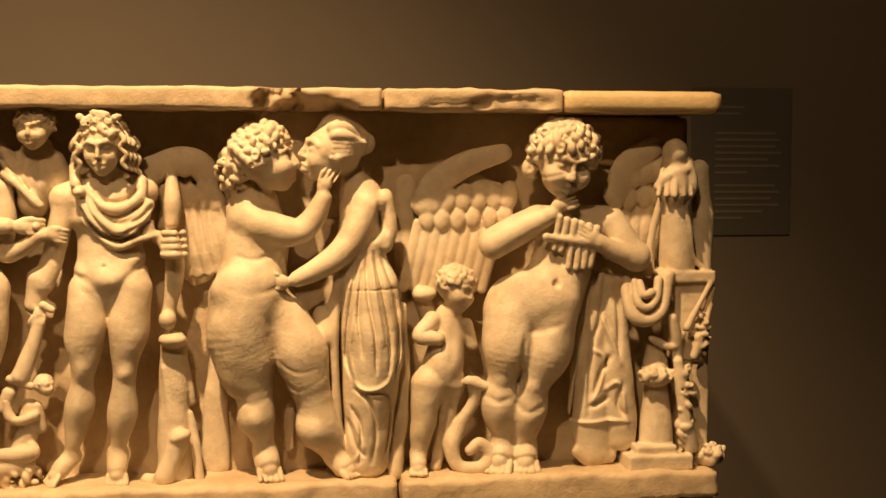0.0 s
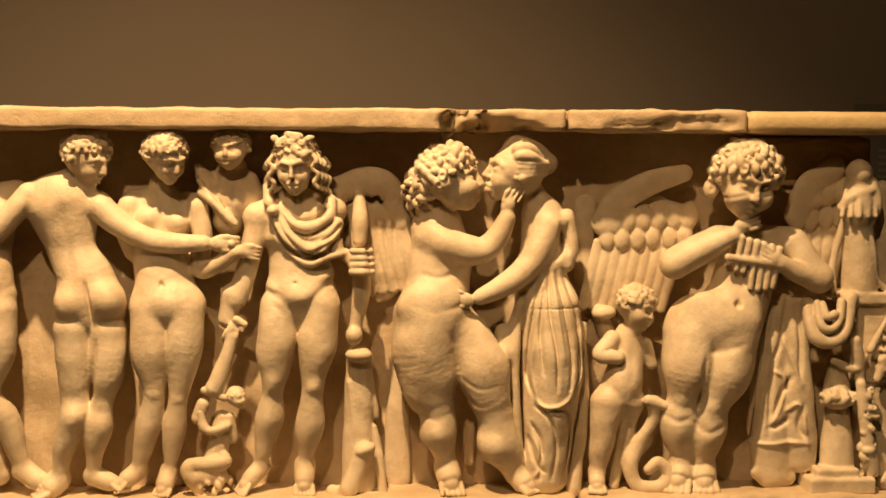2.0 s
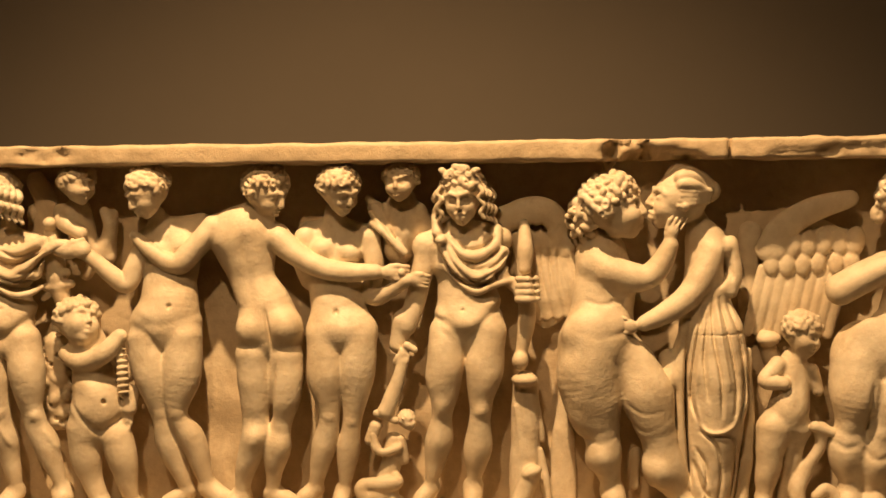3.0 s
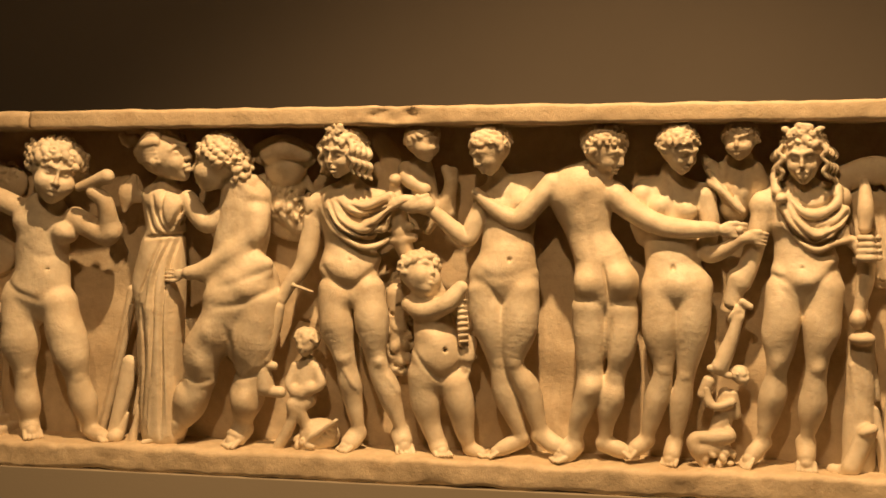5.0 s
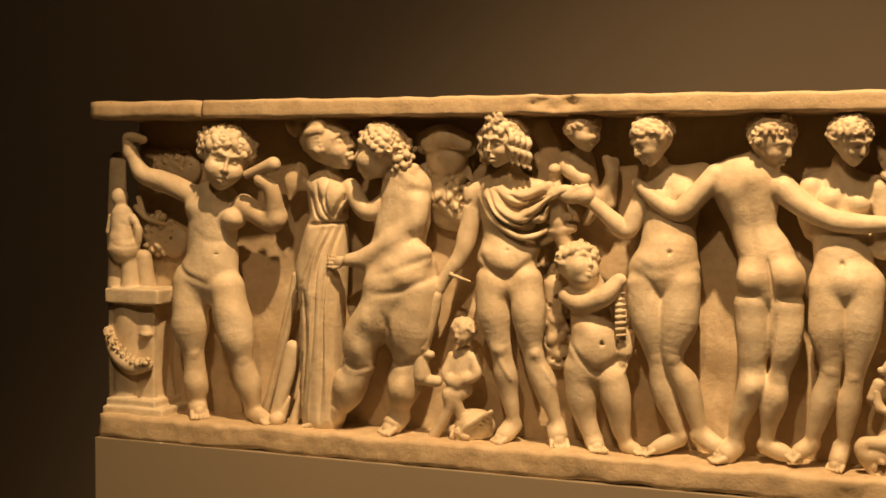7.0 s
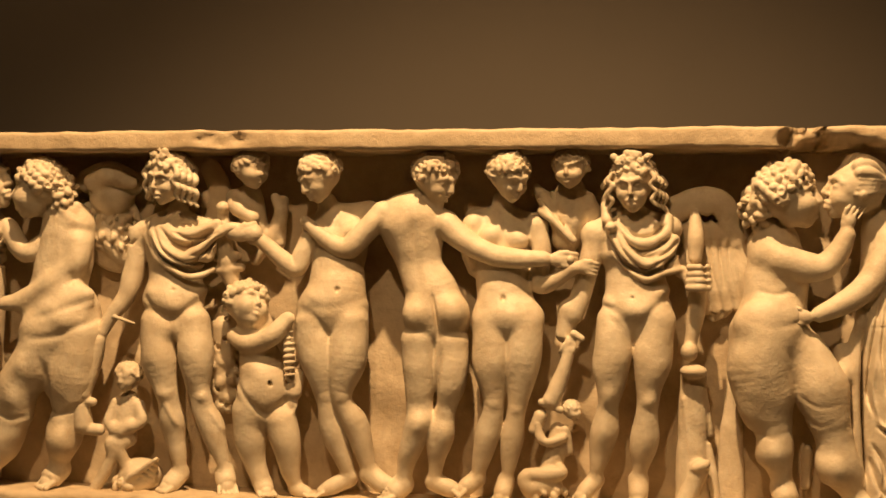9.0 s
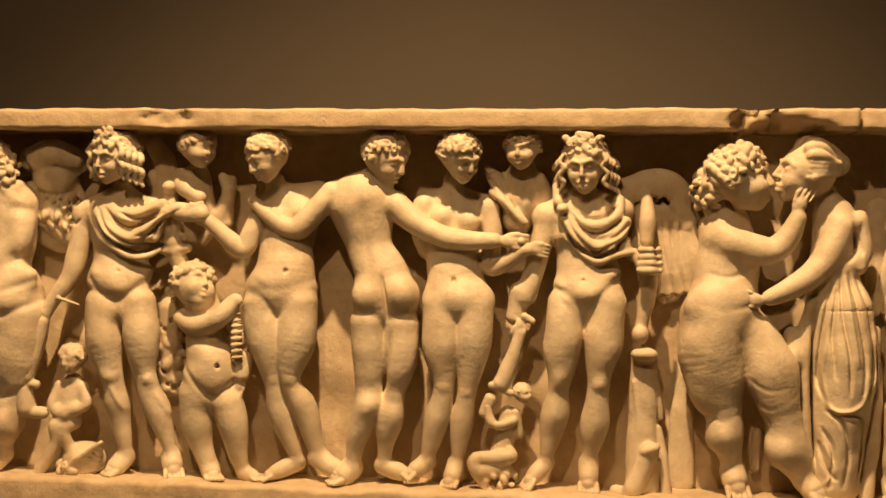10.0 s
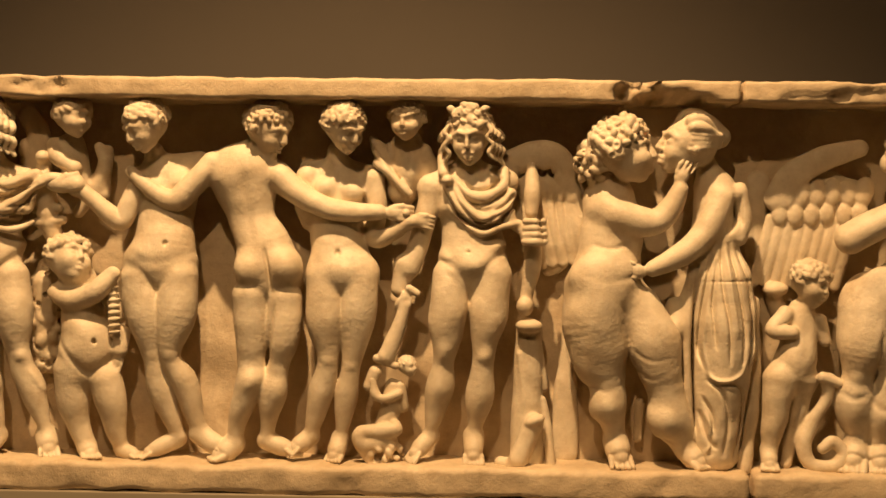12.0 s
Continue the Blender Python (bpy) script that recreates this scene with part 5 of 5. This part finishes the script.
s.ball(858, 356, 26, 18, 12, 8, turn=88, k=1.2)
s.ball(881, 356, 26, 18, 12, 8, turn=88, k=1.2)
s.ball(903, 357, 26, 18, 12, 8, turn=88, k=1.2)
s.limb((781, 347, 22, 9), (770, 303, 24, 9), (760, 258, 18, 8), k=1.5, flat=0.5)
s.limb((795, 347, 22, 9), (784, 303, 24, 9), (774, 258, 18, 8), k=1.5, flat=0.5)
s.limb((809, 347, 22, 9), (798, 302, 24, 9), (788, 257, 18, 8), k=1.5, flat=0.5)
s.limb((824, 346, 22, 9), (812, 302, 24, 9), (802, 256, 18, 8), k=1.5, flat=0.5)
s.limb((838, 346, 22, 9), (826, 301, 24, 9), (816, 256, 18, 8), k=1.5, flat=0.5)
s.limb((852, 346, 22, 9), (841, 301, 24, 9), (830, 255, 18, 8), k=1.5, flat=0.5)
s.limb((867, 346, 22, 9), (855, 301, 24, 9), (844, 254, 18, 8), k=1.5, flat=0.5)
s.limb((881, 346, 22, 9), (869, 300, 24, 9), (858, 253, 18, 8), k=1.5, flat=0.5)
s.limb((896, 346, 22, 9), (883, 300, 24, 9), (872, 253, 18, 8), k=1.5, flat=0.5)
s.limb((1065, 386, 26, 19), (1082, 430, 30, 19), (1115, 453, 32, 16), k=5, flat=0.45)
s.ball(1098, 373, 14, 37, 64, 10, turn=0, k=4)
s.ball(1072, 406, 28, 18, 12, 8, turn=70, k=1.2)
s.ball(1090, 412, 28, 18, 12, 8, turn=70, k=1.2)
s.ball(1108, 417, 28, 18, 12, 8, turn=70, k=1.2)
s.ball(1127, 422, 28, 18, 12, 8, turn=70, k=1.2)
s.ball(1065, 374, 26, 17, 11, 8, turn=75, k=1.2)
s.ball(1086, 378, 26, 17, 11, 8, turn=75, k=1.2)
s.ball(1107, 382, 26, 17, 11, 8, turn=75, k=1.2)
s.ball(1128, 386, 26, 17, 11, 8, turn=75, k=1.2)
s.limb((1066, 357, 22, 10), (1059, 329, 24, 10), (1055, 300, 18, 8), k=1.5, flat=0.5)
s.limb((1082, 359, 22, 10), (1076, 330, 24, 10), (1072, 299, 18, 8), k=1.5, flat=0.5)
s.limb((1098, 361, 22, 10), (1092, 330, 24, 10), (1089, 299, 18, 8), k=1.5, flat=0.5)
s.limb((1113, 363, 22, 10), (1108, 331, 24, 10), (1106, 299, 18, 8), k=1.5, flat=0.5)
s.limb((1129, 365, 22, 10), (1125, 332, 24, 10), (1123, 299, 18, 8), k=1.5, flat=0.5)
s.limb((765, 399, 8, 16), (763, 278, 6, 16), k=4, flat=0.45)
s.carve((923, 199), (945, 202), (976, 213), wide=5.1, deep=1.7)
s.carve((918, 194), (916, 149), (913, 114), wide=4, deep=4.2)
s.carve((868, 110), (885, 102), (905, 107), wide=4.8, deep=2.3)
s.carve((908, 104), (926, 86), (951, 95), wide=5.1, deep=2.6)
s.swell(931, 118, 17, 15, 4)
s.carve((875, 55), (888, 50), (902, 55), wide=3.8, deep=2)
s.carve((905, 40), (919, 36), (931, 41), wide=3.8, deep=2)
s.swell(926, 73, 18, 20, 4)
s.swell(885, 79, 15, 20, 4)
s.done()

s = Sculpt("draped_pillar", "marble pillar and herm hung with cloth and garland, in relief", STEP)
s.ball(1143, 448, 56, 19, 19, 20, turn=0, k=4)
s.limb((1145, 431, 50, 19), (1143, 391, 50, 25), k=4)
s.limb((1144, 382, 46, 23), (1151, 285, 46, 26), k=4, flat=0.8)
s.limb((1123, 423, 60, 3), (1114, 387, 68, 4), k=2)
s.limb((1131, 423, 63, 3), (1125, 387, 72, 4), k=2)
s.limb((1139, 423, 66, 3), (1136, 387, 76, 4), k=2)
s.limb((1149, 423, 63, 3), (1150, 387, 72, 4), k=2)
s.limb((1159, 423, 60, 3), (1163, 387, 68, 4), k=2)
s.limb((1117, 399, 60, 7), (1127, 413, 66, 6), (1157, 424, 64, 6), k=3)
s.limb((1123, 383, 54, 6), (1110, 318, 48, 6), (1109, 278, 46, 7), k=3)
s.limb((1160, 435, 62, 6), (1168, 399, 60, 7), (1160, 375, 56, 6), k=3)
s.limb((1190, 422, 24, 14), (1196, 341, 24, 16), (1194, 275, 24, 16), k=4, flat=0.7)
s.limb((1160, 359, 58, 5), (1170, 302, 54, 5), (1189, 281, 50, 5), k=3)
s.block(1117, 1202, 262, 280, -6, 68)
s.block(1143, 1197, 149, 263, -6, 60)
s.block(1158, 1198, -8, 164, -6, 56)
s.limb((1127, 260, 70, 4), (1136, 240, 72, 4), k=2)
s.limb((1194, 262, 66, 4), (1157, 200, 74, 5), k=3)
s.limb((1200, 254, 60, 4), (1176, 174, 68, 4), k=3)
s.limb((1070, 264, 66, 9), (1070, 229, 78, 10), (1092, 212, 84, 10), (1119, 227, 80, 9), (1130, 272, 68, 9), k=3)
s.limb((1079, 267, 76, 5), (1082, 238, 86, 6), (1095, 230, 88, 6), (1109, 242, 84, 5), (1114, 268, 76, 5), k=2)
s.limb((1086, 265, 78, 5), (1090, 248, 86, 5), (1101, 251, 84, 5), k=2)
s.limb((1037, 258, 48, 20.4), (1025, 176, 46, 25.5), (1024, 83, 44, 30.8), (1031, 25, 42, 28.8), k=6, flat=0.6)
s.limb((1060, 258, 52, 17.3), (1061, 166, 52, 20.4), (1068, 83, 50, 23.6), (1071, 41, 48, 20.6), k=6, flat=0.6)
s.carve((1022, 262), (1014, 202), (1003, 112), (998, 61), wide=3.5, deep=9)
s.carve((1042, 272), (1034, 212), (1023, 172), (1019, 76), wide=3.5, deep=9)
s.carve((1055, 262), (1061, 211), (1062, 156), wide=3.5, deep=9)
s.limb((1010, 23, 42, 12.3), (1052, 14, 42, 12.4), k=4)
s.limb((1061, 28, 38, 10.3), (1084, 49, 40, 10.3), k=4)
s.carve((1051, 161), (1035, 131), (1027, 101), wide=4, deep=10)
s.carve((1047, 100), (1033, 92), (1021, 88), wide=4, deep=10)
s.carve((1067, 120), (1062, 90), (1073, 72), wide=4, deep=10)
s.carve((1033, 222), (1051, 181), (1065, 146), wide=3, deep=-6)
s.carve((1018, 172), (1041, 156), (1034, 116), (1021, 91), wide=3, deep=-6)
s.carve((1042, 111), (1062, 120), (1076, 59), wide=3, deep=-6)
s.carve((996, 66), (1024, 65), (1045, 67), (1076, 66), wide=3, deep=-6)
s.limb((1121, 107, 48, 19), (1122, 25, 48, 26), k=3, flat=0.8)
s.ball(1118, 126, 56, 23, 12, 24, turn=0, k=3)
s.curls(1116, 131, 62, 22, 8, 16, 14, 5.4)
s.limb((1120, 168, 48, 14), (1120, 140, 48, 19), k=7)
s.block(1084, 1145, 18, 32, -6, 78)
s.block(1071, 1168, -4, 20, -6, 86)
s.limb((1136, 214, 74, 8), (1143, 183, 70, 8), (1148, 150, 64, 8), k=3)
s.limb((1107, 184, 68, 5), (1137, 172, 72, 5), (1151, 189, 70, 5), k=2)
s.limb((1196, 230, 62, 4), (1183, 198, 70, 5), (1169, 159, 72, 6), k=2)
s.curls(1181, 190, 66, 11, 34, 10, 20, 4.2)
s.limb((1146, 151, 72, 8), (1151, 111, 74, 9), (1157, 70, 74, 10), (1167, 28, 70, 11), k=4)
s.curls(1156, 90, 70, 9, 54, 12, 16, 6.9)
s.ball(1196, 11, 58, 22, 15, 24, turn=0, k=5)
s.curls(1197, 17, 62, 20, 12, 18, 12, 6.2)
s.done()
